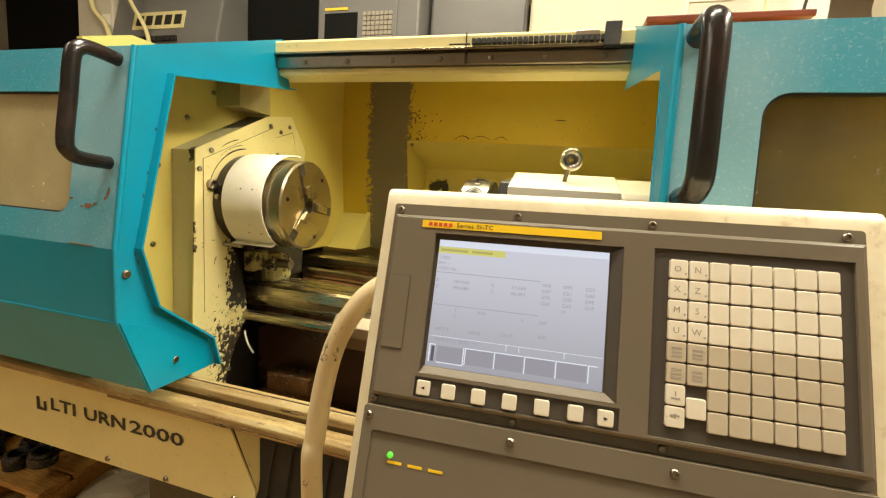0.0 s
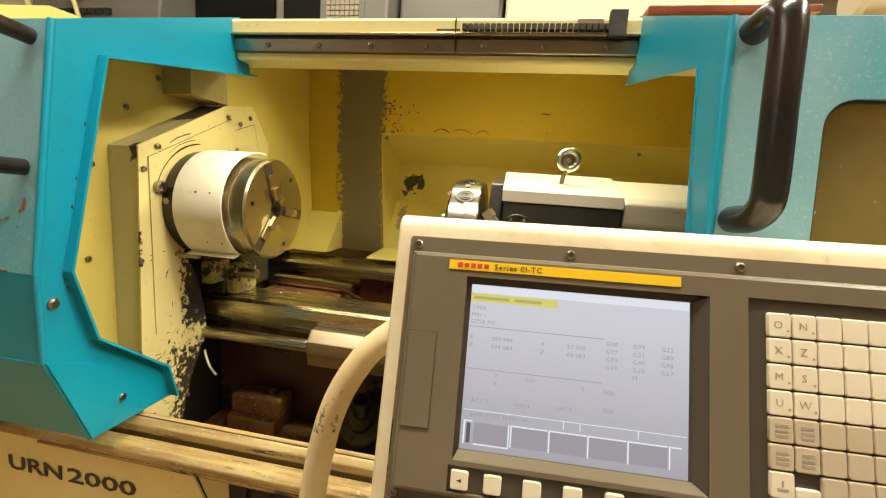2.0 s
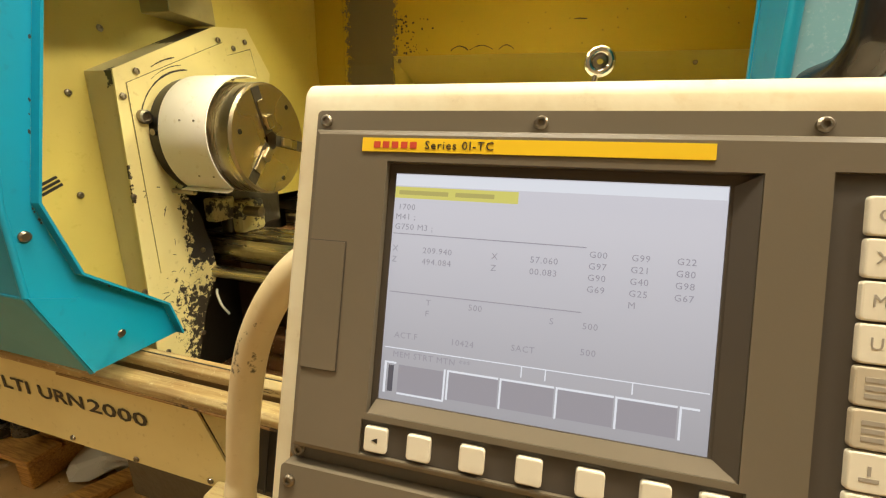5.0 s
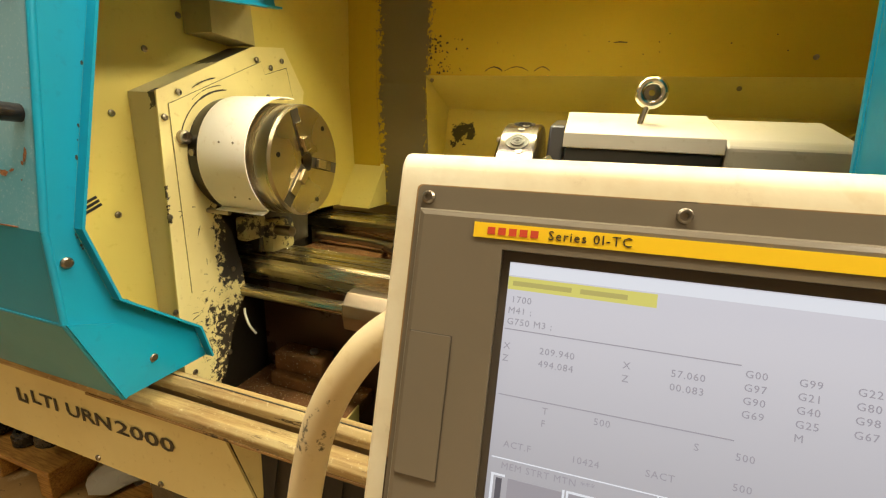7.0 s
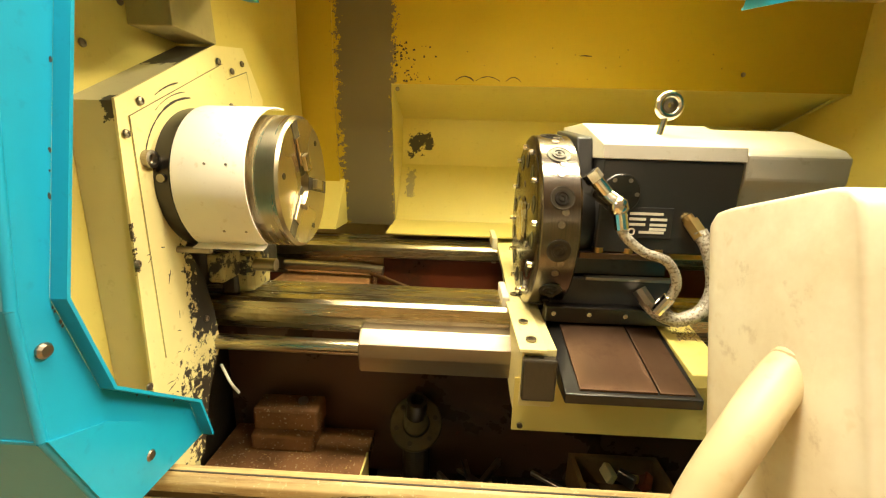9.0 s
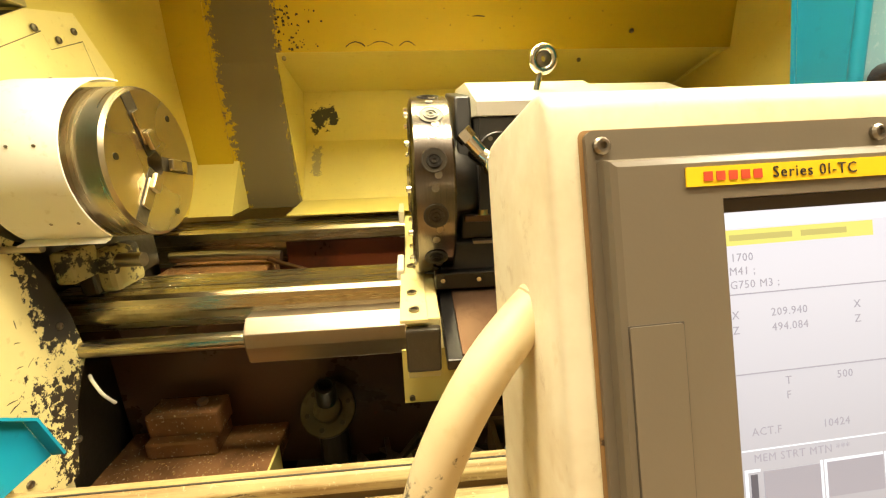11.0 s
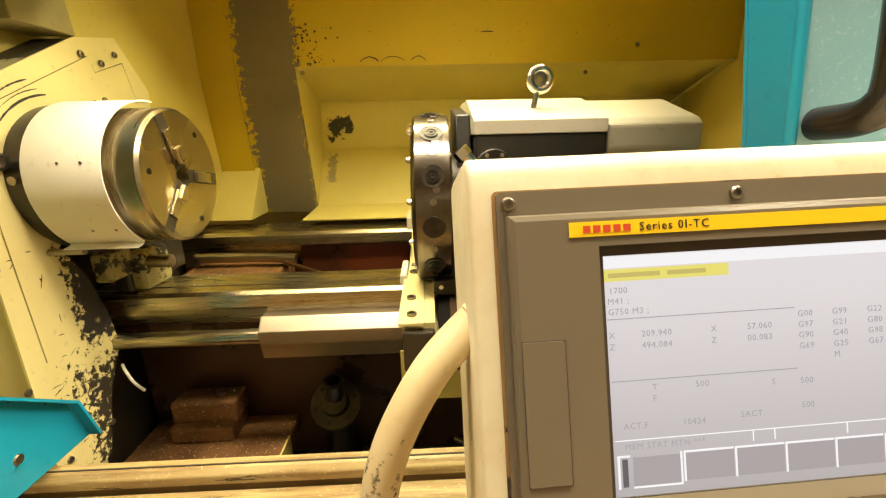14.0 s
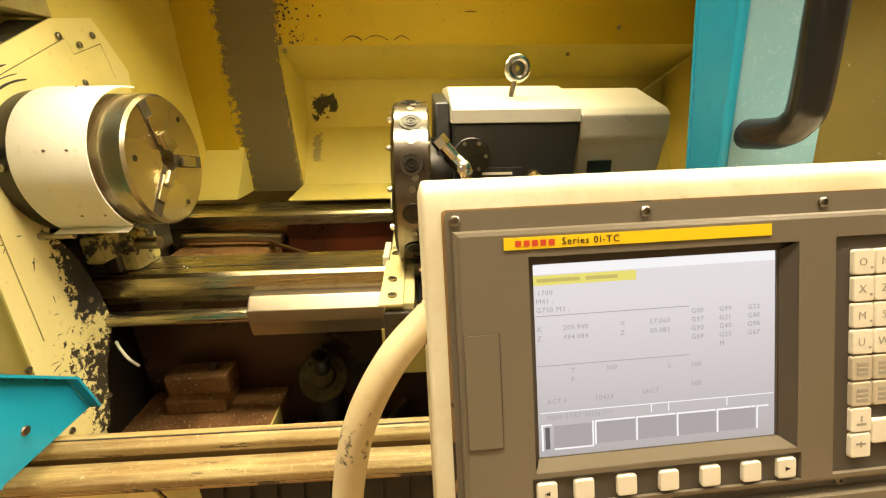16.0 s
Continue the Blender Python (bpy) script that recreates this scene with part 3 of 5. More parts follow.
part("end_gusset", plate([(1.38, 0.84, 1.06), (1.60, 0.62, 1.30), (1.60, 0.84, 1.22), (1.60, 0.80, 1.0)], 0.004), RECESS_M, lathe)

part("roof_panel", prism([(0.171, 1.462), (0.171, 1.474), (0.228, 1.540), (0.62, 1.557), (0.62, 1.545), (0.234, 1.528)], -0.09, 1.64), CREAM_IN, lathe)
part("cabinet_top", box(-1.28, 0.10, 1.43, -0.091, 0.889, 1.45, 0.003), CREAM_M, lathe)
part("cabinet_top", box(1.641, 0.18, 1.43, 1.979, 0.889, 1.45, 0.003), CREAM_M, lathe)
part("rear_top", box(-0.09, 0.63, 1.43, 1.64, 0.889, 1.45, 0.003), CREAM_M, lathe)
# unseen body of the added fill strip; shade and ends shape its light
part("fill_light_body", box(0.37, 0.208, 1.497, 1.03, 0.262, 1.512, 0.003), WHITE, lathe, "added unseen fill light body under the roof")
part("fill_light_shade", box(0.37, 0.2625, 1.455, 1.03, 0.2655, 1.527), WHITE, lathe)
part("fill_light_end", box(0.366, 0.208, 1.452, 0.3695, 0.2655, 1.512), WHITE, lathe)
part("fill_light_end", box(1.0305, 0.208, 1.465, 1.034, 0.2655, 1.512), WHITE, lathe)

# top beam over the opening with its door rail
part("top_beam", prism([(0.083, 1.397), (0.078, 1.402), (0.078, 1.412), (0.15, 1.412), (0.15, 1.397)], W0, W1, 0.002), CREAM_M, lathe, "cream lower lip of the top beam")
part("door_rail", prism([(0.066, 1.4125), (0.066, 1.440), (0.10, 1.440), (0.10, 1.4125)], W0, W1, 0.002), STEEL_D, lathe, "grimy steel door rail")
part("rail_lip", prism([(0.056, 1.4445), (0.056, 1.4500), (0.10, 1.4500), (0.10, 1.4445)], W0, W1, 0.001), STEEL, lathe)
part("rail_gap", prism([(0.070, 1.4403), (0.070, 1.4443), (0.10, 1.4443), (0.10, 1.4403)], W0, W1), PIT, lathe)
part("top_cover", prism([(0.062, 1.4503), (0.060, 1.476), (0.066, 1.482), (0.17, 1.500), (0.17, 1.4503)], W0, W1, 0.0015), CREAM_M, lathe, "cream sheet cover on top of the beam")
part("cover_seam", box(0.618, 0.0575, 1.4130, 0.6205, 0.070, 1.4815), PIT, lathe)
for k in range(26):
    part("chain_link", box(0.635 + 0.0118 * k, 0.046, 1.4525, 0.645 + 0.0118 * k, 0.0595, 1.4650, 0.001, 1), RUBBER, lathe)
part("chain_bracket", box(0.865, 0.052, 1.4655, 0.915, 0.0595, 1.4760, 0.001), ALU, lathe)
part("chain_clamp", box(0.925, 0.044, 1.440, 0.958, 0.0595, 1.490, 0.002), RUBBER, lathe)
part("chain_rod", cyl((0.58, 0.052, 1.454), (0.63, 0.052, 1.454), 0.002, 8), RUBBER, lathe)
for k in range(7):
    share("bolt", bolt_mesh, Matrix.Translation((0.18 + 0.125 * k, 0.0658, 1.426)) @ pose(0, 0, 0, 90, 0, 0), lathe)

# bed
part("front_way", prism([(0.085, 0.792), (0.095, 0.799), (0.205, 0.799), (0.21, 0.793), (0.21, 0.72), (0.11, 0.72), (0.11, 0.742), (0.090, 0.745), (0.085, 0.765)], -0.07, 1.60, 0.0012), STEEL, lathe, "ground steel front bed way")
part("way_groove", prism([(0.130, 0.7995), (0.130, 0.8005), (0.134, 0.8005), (0.134, 0.7995)], -0.07, 1.60), STEEL_D, lathe)
part("rear_way", prism([(0.425, 0.836), (0.435, 0.845), (0.56, 0.845), (0.56, 0.74), (0.45, 0.74), (0.45, 0.80), (0.425, 0.806)], -0.07, 1.60, 0.0012), STEEL, lathe, "ground steel rear bed way")
part("bed_wall", prism([(0.206, 0.28), (0.206, 0.66), (0.112, 0.70), (0.112, 0.719), (0.25, 0.719), (0.25, 0.28)], -0.07, 1.60), BED_M, lathe, "dark oily cast bed wall")
part("bed_flake", prism([(0.202, 0.585), (0.202, 0.64), (0.2055, 0.64), (0.2055, 0.585)], 0.36, 1.2), FLAKE_M, lathe)
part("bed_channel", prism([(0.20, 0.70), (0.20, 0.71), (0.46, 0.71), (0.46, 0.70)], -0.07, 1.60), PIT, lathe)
part("bed_rear_wall", prism([(0.452, 0.70), (0.452, 0.739), (0.50, 0.739), (0.50, 0.70)], -0.07, 1.60), RED_IN, lathe)
part("channel_side", prism([(0.440, 0.712), (0.440, 0.80), (0.449, 0.80), (0.449, 0.712)], 0.28, 1.60), RED_IN, lathe, "red-brown primed casting between the ways")
part("channel_casting", join(box(0.02, 0.24, 0.71, 0.27, 0.40, 0.775, 0.006), box(0.06, 0.225, 0.71, 0.22, 0.24, 0.79, 0.004)), RUST, lathe)
part("channel_pipe", tube([(0.03, 0.34, 0.80), (0.2, 0.335, 0.80), (0.30, 0.33, 0.795)], 0.013), STEEL_D, lathe)
part("channel_rod", cyl((0.27, 0.32, 0.79), (0.44, 0.25, 0.755), 0.006), BROWN_PLATE, lathe)
part("spindle_nose_bracket", join(box(0.0, 0.11, 0.80, 0.060, 0.20, 0.885, 0.012), box(0.0, 0.05, 0.84, 0.035, 0.12, 0.90, 0.008)), NOSE_M, lathe, "chipped cream casting under the chuck")
part("nose_back", box(-0.003, 0.10, 0.80, 0.03, 0.30, 0.925, 0.006), PIT, lathe)
part("nose_pin", cyl((0.05, 0.13, 0.86), (0.105, 0.13, 0.86), 0.014), STEEL_D, lathe)
part("leadscrew", cyl((-0.01, 0.067, 0.706), (1.55, 0.067, 0.706), 0.0165, 24), STEEL, lathe, "round steel feed rod")
part("leadscrew_cover", prism([(0.045, 0.665), (0.038, 0.70), (0.038, 0.728), (0.062, 0.752), (0.11, 0.756), (0.11, 0.665)], 0.306, 0.66, 0.0015), ALU, lathe, "brushed metal feed screw cover")
part("cover_end", prism([(0.047, 0.667), (0.040, 0.70), (0.040, 0.727), (0.063, 0.750), (0.108, 0.754), (0.108, 0.667)], 0.3035, 0.3058), BOLT_M, lathe)
part("wire", tube([(0.01, 0.05, 0.66), (0.025, 0.035, 0.655), (0.04, 0.03, 0.63), (0.045, 0.045, 0.60)], 0.003, 8), WHITE, lathe, "short loose white wire")
part("bed_foot_block", join(box(0.02, 0.11, 0.40, 0.172, 0.20, 0.445, 0.008), box(0.02, 0.13, 0.44, 0.178, 0.20, 0.50, 0.008)), RUST, lathe, "rusty oil-soaked clamp block")
part("block_bolt", cyl((0.132, 0.165, 0.499), (0.132, 0.165, 0.510), 0.012, 6), BOLT_M, lathe)
part("chip_shelf", box(-0.06, -0.18, 0.36, 0.30, 0.2055, 0.402, 0.004), RUST, lathe, "oily brown chip shelf strewn with swarf")
part("shelf_edge", plate([(0.302, -0.16, 0.405), (0.302, 0.12, 0.405), (0.302, 0.12, 0.28), (0.302, -0.16, 0.28)], 0.004), CREAM_IN, lathe)
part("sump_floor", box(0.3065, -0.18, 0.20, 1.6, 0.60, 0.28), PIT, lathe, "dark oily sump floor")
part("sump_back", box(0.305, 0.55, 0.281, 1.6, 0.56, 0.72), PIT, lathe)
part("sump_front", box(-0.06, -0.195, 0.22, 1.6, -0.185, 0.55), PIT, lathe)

# sill rails, apron and base
part("sill_rail", prism([(-0.222, 0.612), (-0.222, 0.628), (-0.213, 0.637), (-0.195, 0.637), (-0.188, 0.628), (-0.188, 0.612)], -0.85, 1.75, 0.002), RAIL_M, lathe, "worn grimy upper sill rail")
part("sill_slot", prism([(-0.2195, 0.600), (-0.2195, 0.6115), (-0.188, 0.6115), (-0.188, 0.600)], -0.85, 1.75), SLOT_M, lathe)
part("sill_seam", prism([(-0.2095, 0.6372), (-0.2095, 0.6382), (-0.207, 0.6382), (-0.207, 0.6372)], -0.85, 1.75), SCUFF, lathe)
part("sill_lower_rail", prism([(-0.260, 0.583), (-0.260, 0.598), (-0.252, 0.606), (-0.2255, 0.606), (-0.2255, 0.583)], -0.85, 1.75, 0.002), RAIL_M, lathe, "cream lower sill rail with rust-coloured grime")
part("sill_rust_edge", prism([(-0.2605, 0.5775), (-0.2605, 0.5825), (-0.235, 0.5825), (-0.235, 0.5775)], -0.1, 1.75), RUST_EDGE, lathe, "rusty lower lip of the sill")
part("sill_core", prism([(-0.224, 0.56), (-0.224, 0.600), (-0.188, 0.600), (-0.188, 0.56)], -0.85, 1.75), SLOT_M, lathe)
part("apron", plate([(-1.1, -0.245, 0.395), (0.300, -0.245, 0.395), (0.305, -0.245, 0.44), (0.235, -0.245, 0.576), (-1.1, -0.245, 0.576)], 0.004), CREAM_M, lathe, "cream front apron panel with lettering")
part("apron_return", plate([(0.300, -0.244, 0.395), (0.305, -0.244, 0.44), (0.235, -0.244, 0.585), (0.30, -0.18, 0.585), (0.34, -0.18, 0.44), (0.33, -0.18, 0.395)], 0.003), CREAM_M, lathe)
for text, x0, x1 in (("LTI", -0.306, -0.222), ("URN", -0.192, -0.060), ("2000", -0.046, 0.113)):
    bm = words(text, 0.05, 0.0003, bold=0.0006)
    lo, hi = min(v.co.x for v in bm.verts), max(v.co.x for v in bm.verts)
    h = max(v.co.y for v in bm.verts) - min(v.co.y for v in bm.verts)
    m = Matrix.Translation(((x0 + x1) / 2, -0.2505, 0.510)) @ pose(0, 0, 0, 90, 0, 0) @ Matrix.Diagonal(((x1 - x0) / (hi - lo), 0.031 / h, 1, 1)) @ Matrix.Translation((-(lo + hi) / 2, 0, 0))
    part("lettering", moved(bm, m), INK, lathe, "dark lettering on the cream panel")
part("worn_letter", moved(join(box(-0.005, -0.017, 0, 0.004, 0.017, 0.0006), box(0.0045, -0.017, 0, 0.020, -0.010, 0.0006), box(0.0205, -0.017, 0, 0.028, 0.008, 0.0006)), Matrix.Translation((-0.352, -0.2505, 0.505)) @ pose(0, 0, 0, 90, 0, 0)), INK, lathe)
part("conveyor_cover", plate([(0.27, -0.215, 0.540), (1.75, -0.215, 0.540), (1.75, -0.245, 0.420), (0.27, -0.245, 0.420)], 0.01), RUBBER, lathe, "black ribbed rubber cover below the sill")
part("conveyor_ribs", join(*[moved(box(-0.002, -0.060, 0.0, 0.002, 0.060, 0.004), Matrix.Translation((0.33 + 0.045 * k, -0.234, 0.480)) @ pose(0, 0, 0, 76, 0, 0)) for k in range(31)]), RUBBER, lathe)
part("sill_gap", plate([(0.24, -0.20, 0.585), (1.75, -0.20, 0.585), (1.75, -0.21, 0.54), (0.24, -0.21, 0.54)], 0.004), CREAM_M, lathe)
part("lower_rail", prism([(-0.30, 0.385), (-0.30, 0.402), (-0.285, 0.418), (-0.25, 0.418), (-0.25, 0.385)], 0.27, 1.75, 0.003), RAIL_M, lathe, "scuffed steel lower edge rail")
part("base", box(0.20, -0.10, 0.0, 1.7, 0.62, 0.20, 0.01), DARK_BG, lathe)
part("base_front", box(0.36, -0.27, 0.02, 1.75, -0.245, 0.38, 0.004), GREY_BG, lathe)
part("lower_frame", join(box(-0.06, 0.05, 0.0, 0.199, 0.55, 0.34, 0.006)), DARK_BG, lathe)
part("outer_back", box(-1.3, 0.89, 0.1, 2.0, 0.91, 1.45), CREAM_M, lathe)
part("outer_left", box(-1.3, -0.2, 0.4, -1.28, 0.89, 1.45), CREAM_M, lathe)
part("outer_right", box(1.98, -0.2, 0.1, 2.0, 0.89, 1.45), CREAM_M, lathe)
for x, z in ((-0.12, 0.41), (0.06, 0.405), (0.25, 0.41), (-0.55, 0.41)):
    share("bolt", bolt_mesh, Matrix.Translation((x, -0.2495, z)) @ pose(0, 0, 0, 90, 0, 0), lathe)

# ---------------------------------------------------------------- things lying in the sump
nozzle = thing("pipe_fitting", "dark greasy flanged pipe fitting standing in the oily sump", "pipe fitting", (0.41, 0.17, 0.28))
FLANGE = pose(0.411, 0.166, 0.455, 44, 4, 0)
part("flange", turned([(0, 0), (0, 0.060), (0.003, 0.064), (0.014, 0.064), (0.017, 0.061), (0.017, 0)], FLANGE, 36), FITTING, nozzle, smooth=40)
for k in range(6):
    a = radians(60 * k + 20)
    part("flange_bolt", moved(cyl((0.048 * math.cos(a), 0.048 * math.sin(a), 0.016), (0.048 * math.cos(a), 0.048 * math.sin(a), 0.019), 0.006, 8), FLANGE), PIT, nozzle)
part("hub", turned([(0.012, 0), (0.012, 0.034), (0.035, 0.030), (0.037, 0.026), (0.037, 0)], FLANGE, 28), FITTING, nozzle, smooth=40)
part("stem", turned([(0.0, 0), (0, 0.024), (0.052, 0.024), (0.054, 0.020), (0.054, 0.017), (0.02, 0.015), (0.02, 0)], pose(0.411, 0.158, 0.488, 16, 4, 0), 24), PIT, nozzle, smooth=40)
part("stand", cyl((0.411, 0.185, 0.281), (0.411, 0.185, 0.44), 0.036), PIT, nozzle)
rod_rng = random.Random(4)
for k in range(14):
    x, y = 0.42 + 0.42 * rod_rng.random(), -0.10 + 0.28 * rod_rng.random()
    a, ln = rod_rng.random() * 3.1, 0.05 + 0.09 * rod_rng.random()
    ob = part("scrap_bar", moved(box(-ln, -0.006, 0, ln, 0.006, 0.010 + 0.01 * rod_rng.random(), 0.0015, 1), Matrix.Translation((x, y, 0.281 + 0.004 * k)) @ pose(0, 0, 0, 0, 0, math.degrees(a))), STEEL_D)
    tagged(ob, "oily scrap metal bar lying in the sump", "scrap metal", "scrap in the sump")
crate = thing("parts_tray", "small wooden tray of odd red parts in the sump", "tray", (0.90, 0.1, 0.28))
part("floor_board", box(0.80, 0.02, 0.2805, 1.02, 0.20, 0.293), SLOT_M, crate)
for a in ((0.80, 0.02, 1.02, 0.032), (0.80, 0.188, 1.02, 0.20), (0.80, 0.033, 0.812, 0.187), (1.008, 0.033, 1.02, 0.187)):
    part("side_board", box(a[0], a[1], 0.2935, a[2], a[3], 0.37), SLOT_M, crate)
for k in range(9):
    x, y = 0.835 + 0.15 * rod_rng.random(), 0.045 + 0.12 * rod_rng.random()
    ob = part("scrap_piece", moved(box(-0.02, -0.014, 0, 0.02, 0.014, 0.02, 0.003), Matrix.Translation((x, y, 0.294 + 0.008 * k)) @ pose(0, 0, 0, 10 * k, 5, 40 * k)), (RED_IN, CREAM_M, STEEL_D)[k % 3])
    tagged(ob, "small odd metal part heaped in the tray", "scrap metal", "odds and ends in the tray")

# ---------------------------------------------------------------- chuck
CY, CZ = 0.070, 1.045
chuck = thing("lathe_chuck", "round steel three-jaw chuck on the spindle", "chuck", (0.0, CY, CZ))
part("backplate", lathe_x([(0.001, 0.05), (0.001, 0.128), (0.005, 0.129), (0.028, 0.129), (0.030, 0.126), (0.030, 0.05)], CY, CZ, 64), BLACK_OX, chuck, "dark steel chuck backplate", 40)
part("body", lathe_x([(0.0305, 0.05), (0.0305, 0.121), (0.13, 0.121), (0.1305, 0.119), (0.134, 0.119), (0.1345, 0.121), (0.196, 0.121), (0.201, 0.116), (0.201, 0.022), (0.15, 0.018), (0.15, 0)], CY, CZ, 96), CHUCK_M, chuck, "bright turned steel chuck body", 40)
for k, ang in enumerate((20, 140, 260)):
    m = Matrix.Translation((0.2012, CY, CZ)) @ pose(0, 0, 0, ang, 0, 0)
    # flat dark strip: the slot's shade is in its colour
    part("jaw_slot", moved(box(0.0, -0.0125, 0.016, 0.0006, 0.0125, 0.1145), m), PIT, chuck)
    part("jaw", moved(join(box(0.0007, -0.0100, 0.036, 0.005, 0.0100, 0.088, 0.0008), box(0.0051, -0.0095, 0.026, 0.014, 0.0095, 0.056, 0.002)), m), CHUCK_M, chuck)
    part("face_screw", moved(cyl((0.0, 0, 0), (0.0012, 0, 0), 0.0055, 12), m @ pose(0, 0, 0, 60, 0, 0) @ Matrix.Translation((0, 0, 0.095))), BLACK_OX, chuck)
part("socket_screw", cyl((0.017, CY - 0.126, CZ + 0.01), (0.017, CY - 0.133, CZ + 0.01), 0.007, 12), STEEL_D, chuck)


def guard_mesh():
    bm = bmesh.new()
    rows = []
    R = 0.1345
    prof = [(R * math.cos(radians(a)), R * math.sin(radians(a))) for a in range(82, 233, 5)]
    y, z = prof[-1]
    prof += [(y - 0.006, z - 0.004), (y - 0.018, z - 0.006)]
    n = len(prof)
    for i, (y, z) in enumerate(prof):
        x1 = 0.160 - 0.006 * math.sin(math.pi * min(1, i / (n - 3)))
        rows.append([bm.verts.new((x, CY + y * q, CZ + z * q)) for x, q in ((0.034, 1), (x1, 1), (x1, 1 - 0.0025 / 0.134), (0.034, 1 - 0.0025 / 0.134))])
    for a, b in zip(rows, rows[1:]):
        for k in range(4):
            bm.faces.new((a[k], a[(k + 1) % 4], b[(k + 1) % 4], b[k]))
    bm.faces.new(rows[0])
    bm.faces.new(rows[-1][::-1])
    bmesh.ops.recalc_face_normals(bm, faces=bm.faces)
    return bm


guard = thing("chuck_guard", "white curved sheet-metal guard wrapped round the chuck", "guard", (0.05, CY, CZ - 0.13))
part("shell", guard_mesh(), WHITE, guard, smooth=40)
for a, x in ((165, 0.09), (165, 0.125), (215, 0.10), (215, 0.138), (100, 0.09)):
    c, s = math.cos(radians(a)), math.sin(radians(a))
    part("rivet", cyl((x, CY + c * 0.1343, CZ + s * 0.1343), (x, CY + c * 0.1358, CZ + s * 0.1358), 0.0022, 8), BOLT_M, guard)
part("pivot_pin", cyl((0.0, CY - 0.09, CZ - 0.118), (0.06, CY - 0.09, CZ - 0.118), 0.006, 12), STEEL_D, guard)
part("knob", turned([(0, 0), (0, 0.014), (0.010, 0.014), (0.011, 0.009), (0.004, 0.008), (0.004, 0)], Matrix.Translation((0.0019, -0.066, 1.085)) @ RX, 20), STEEL_D, guard, "hollow pivot collar beside the chuck")


# ---------------------------------------------------------------- sliding doors
DOOR = [(0.088, 1.494), (-0.322, 1.330), (-0.367, 0.955), (-0.367, 0.815), (-0.306, 0.650)]
INNER = [(0.128, 1.374), (-0.258, 1.300), (-0.332, 0.955), (-0.298, 0.832), (-0.162, 0.722), (-0.142, 0.648)]


def sliding_door(name, label, x_edge, x_far, dy, sign, margin, deep, glass, face):
    """A bent sheet-metal door; x_edge is its leading edge, sign the way in which it opens."""
    door = thing(name, label, "machine door", ((x_edge + x_far) / 2, -0.23, 0.645), "sliding doors")
    out = [(y + dy, z) for y, z in DOOR]
    inn = [(y + dy * (0.3 if y > 0 else 1), z) for y, z in INNER]
    xa, xb = sorted((x_edge + sign * 0.0038, x_far))
    t = 0.003
    # upper slope, front and lower slope
    for i, (nm, mat) in enumerate((("top_sheet", TEAL_M), ("front_sheet", face), ("middle_sheet", TEAL_M), ("lower_sheet", TEAL_M))):
        p, q = out[i], out[i + 1]
        pi, qi = offset_line([p, q], t)
        if nm == "front_sheet":
            wx0, wx1 = (x_far + sign * 0.12, x_edge + sign * margin)
            front_face(door, p, q, xa, xb, min(wx0, wx1), max(wx0, wx1), mat, glass)
        else:
            part(nm, prism([p, q, qi, pi], xa, xb), mat, door)
    # leading-edge flange between outer and inner outline
    xe = x_edge
    ring_o = [out[0], out[1], out[2], out[3], out[4]]
    ring_i = [inn[0], inn[1], inn[2], inn[3], inn[4], inn[5]]
    poly = ring_o + ring_i[::-1]
    part("edge_flange", prism(poly, xe - (0.0035 if sign < 0 else 0), xe + (0 if sign < 0 else 0.0035)), TEAL_M, door, "teal leading-edge frame with chipped corners")
    # inner lip that turns into the opening
    lip = offset_line(inn, 0.004)
    part("edge_lip", prism(inn + lip[::-1], *sorted((xe - sign * 0.0002, xe - sign * deep))), TEAL_M, door)
    bead = [(xe + sign * 0.0035, y + 0.002, z) for y, z in out[1:]]
    for (xa1, ya1, za1), (xb1, yb1, zb1) in zip(bead, bead[1:]):
        part("edge_bead", cyl((xa1, ya1, za1), (xb1, yb1, zb1), 0.0052, 14), TEAL_M, door, smooth=60)
    return door


def front_face(door, p, q, xa, xb, w0, w1, mat, glass):
    """The front sheet with a window hole, laid into its slope."""
    (py, pz), (qy, qz) = p, q
    d = Vector((0, py - qy, pz - qz))
    h = d.length
    up = d.normalized()
    n = Vector((1, 0, 0)).cross(up)
    m = Matrix((( 1, up.x, n.x, 0), (0, up.y, n.y, qy), (0, up.z, n.z, qz), (0, 0, 0, 1)))
    lo, hi = 0.058, h - 0.085
    hole = [(x + w0, y + lo) for x, y in rounded_rect(w1 - w0, hi - lo, 0.03)]
    front = part("front_sheet", moved(ring_slab(xa, 0, xb, h, hole, -0.003, 0.0), m), mat, door, "teal front sheet, paler round the handle")
    part("window_seal", moved(ring_slab(w0 - 0.008, lo - 0.008, w1 + 0.008, hi + 0.008, [(x + w0 + 0.003, y + lo + 0.003) for x, y in rounded_rect(w1 - w0 - 0.006, hi - lo - 0.006, 0.028)], -0.0065, -0.0032), m), RUBBER, front)
    part("window_pane", moved(slab([(x + w0 - 0.01, y + lo - 0.01) for x, y in rounded_rect(w1 - w0 + 0.02, hi - lo + 0.02, 0.036)], -0.0115, -0.0068), m), glass, front, "scratched dirty viewing window")


left_door = sliding_door("sliding_door", "teal sheet-metal sliding door with chipped paint, open", 0.09, -0.85, 0.0, -1, 0.130, 0.018, GLASS, TEAL_LEFT)
right_door = sliding_door("sliding_door", "teal sheet-metal sliding door with a pale front, open", 0.988, 1.75, 0.0, 1, 0.100, 0.002, GLASS_CLEAR, TEAL_RIGHT)
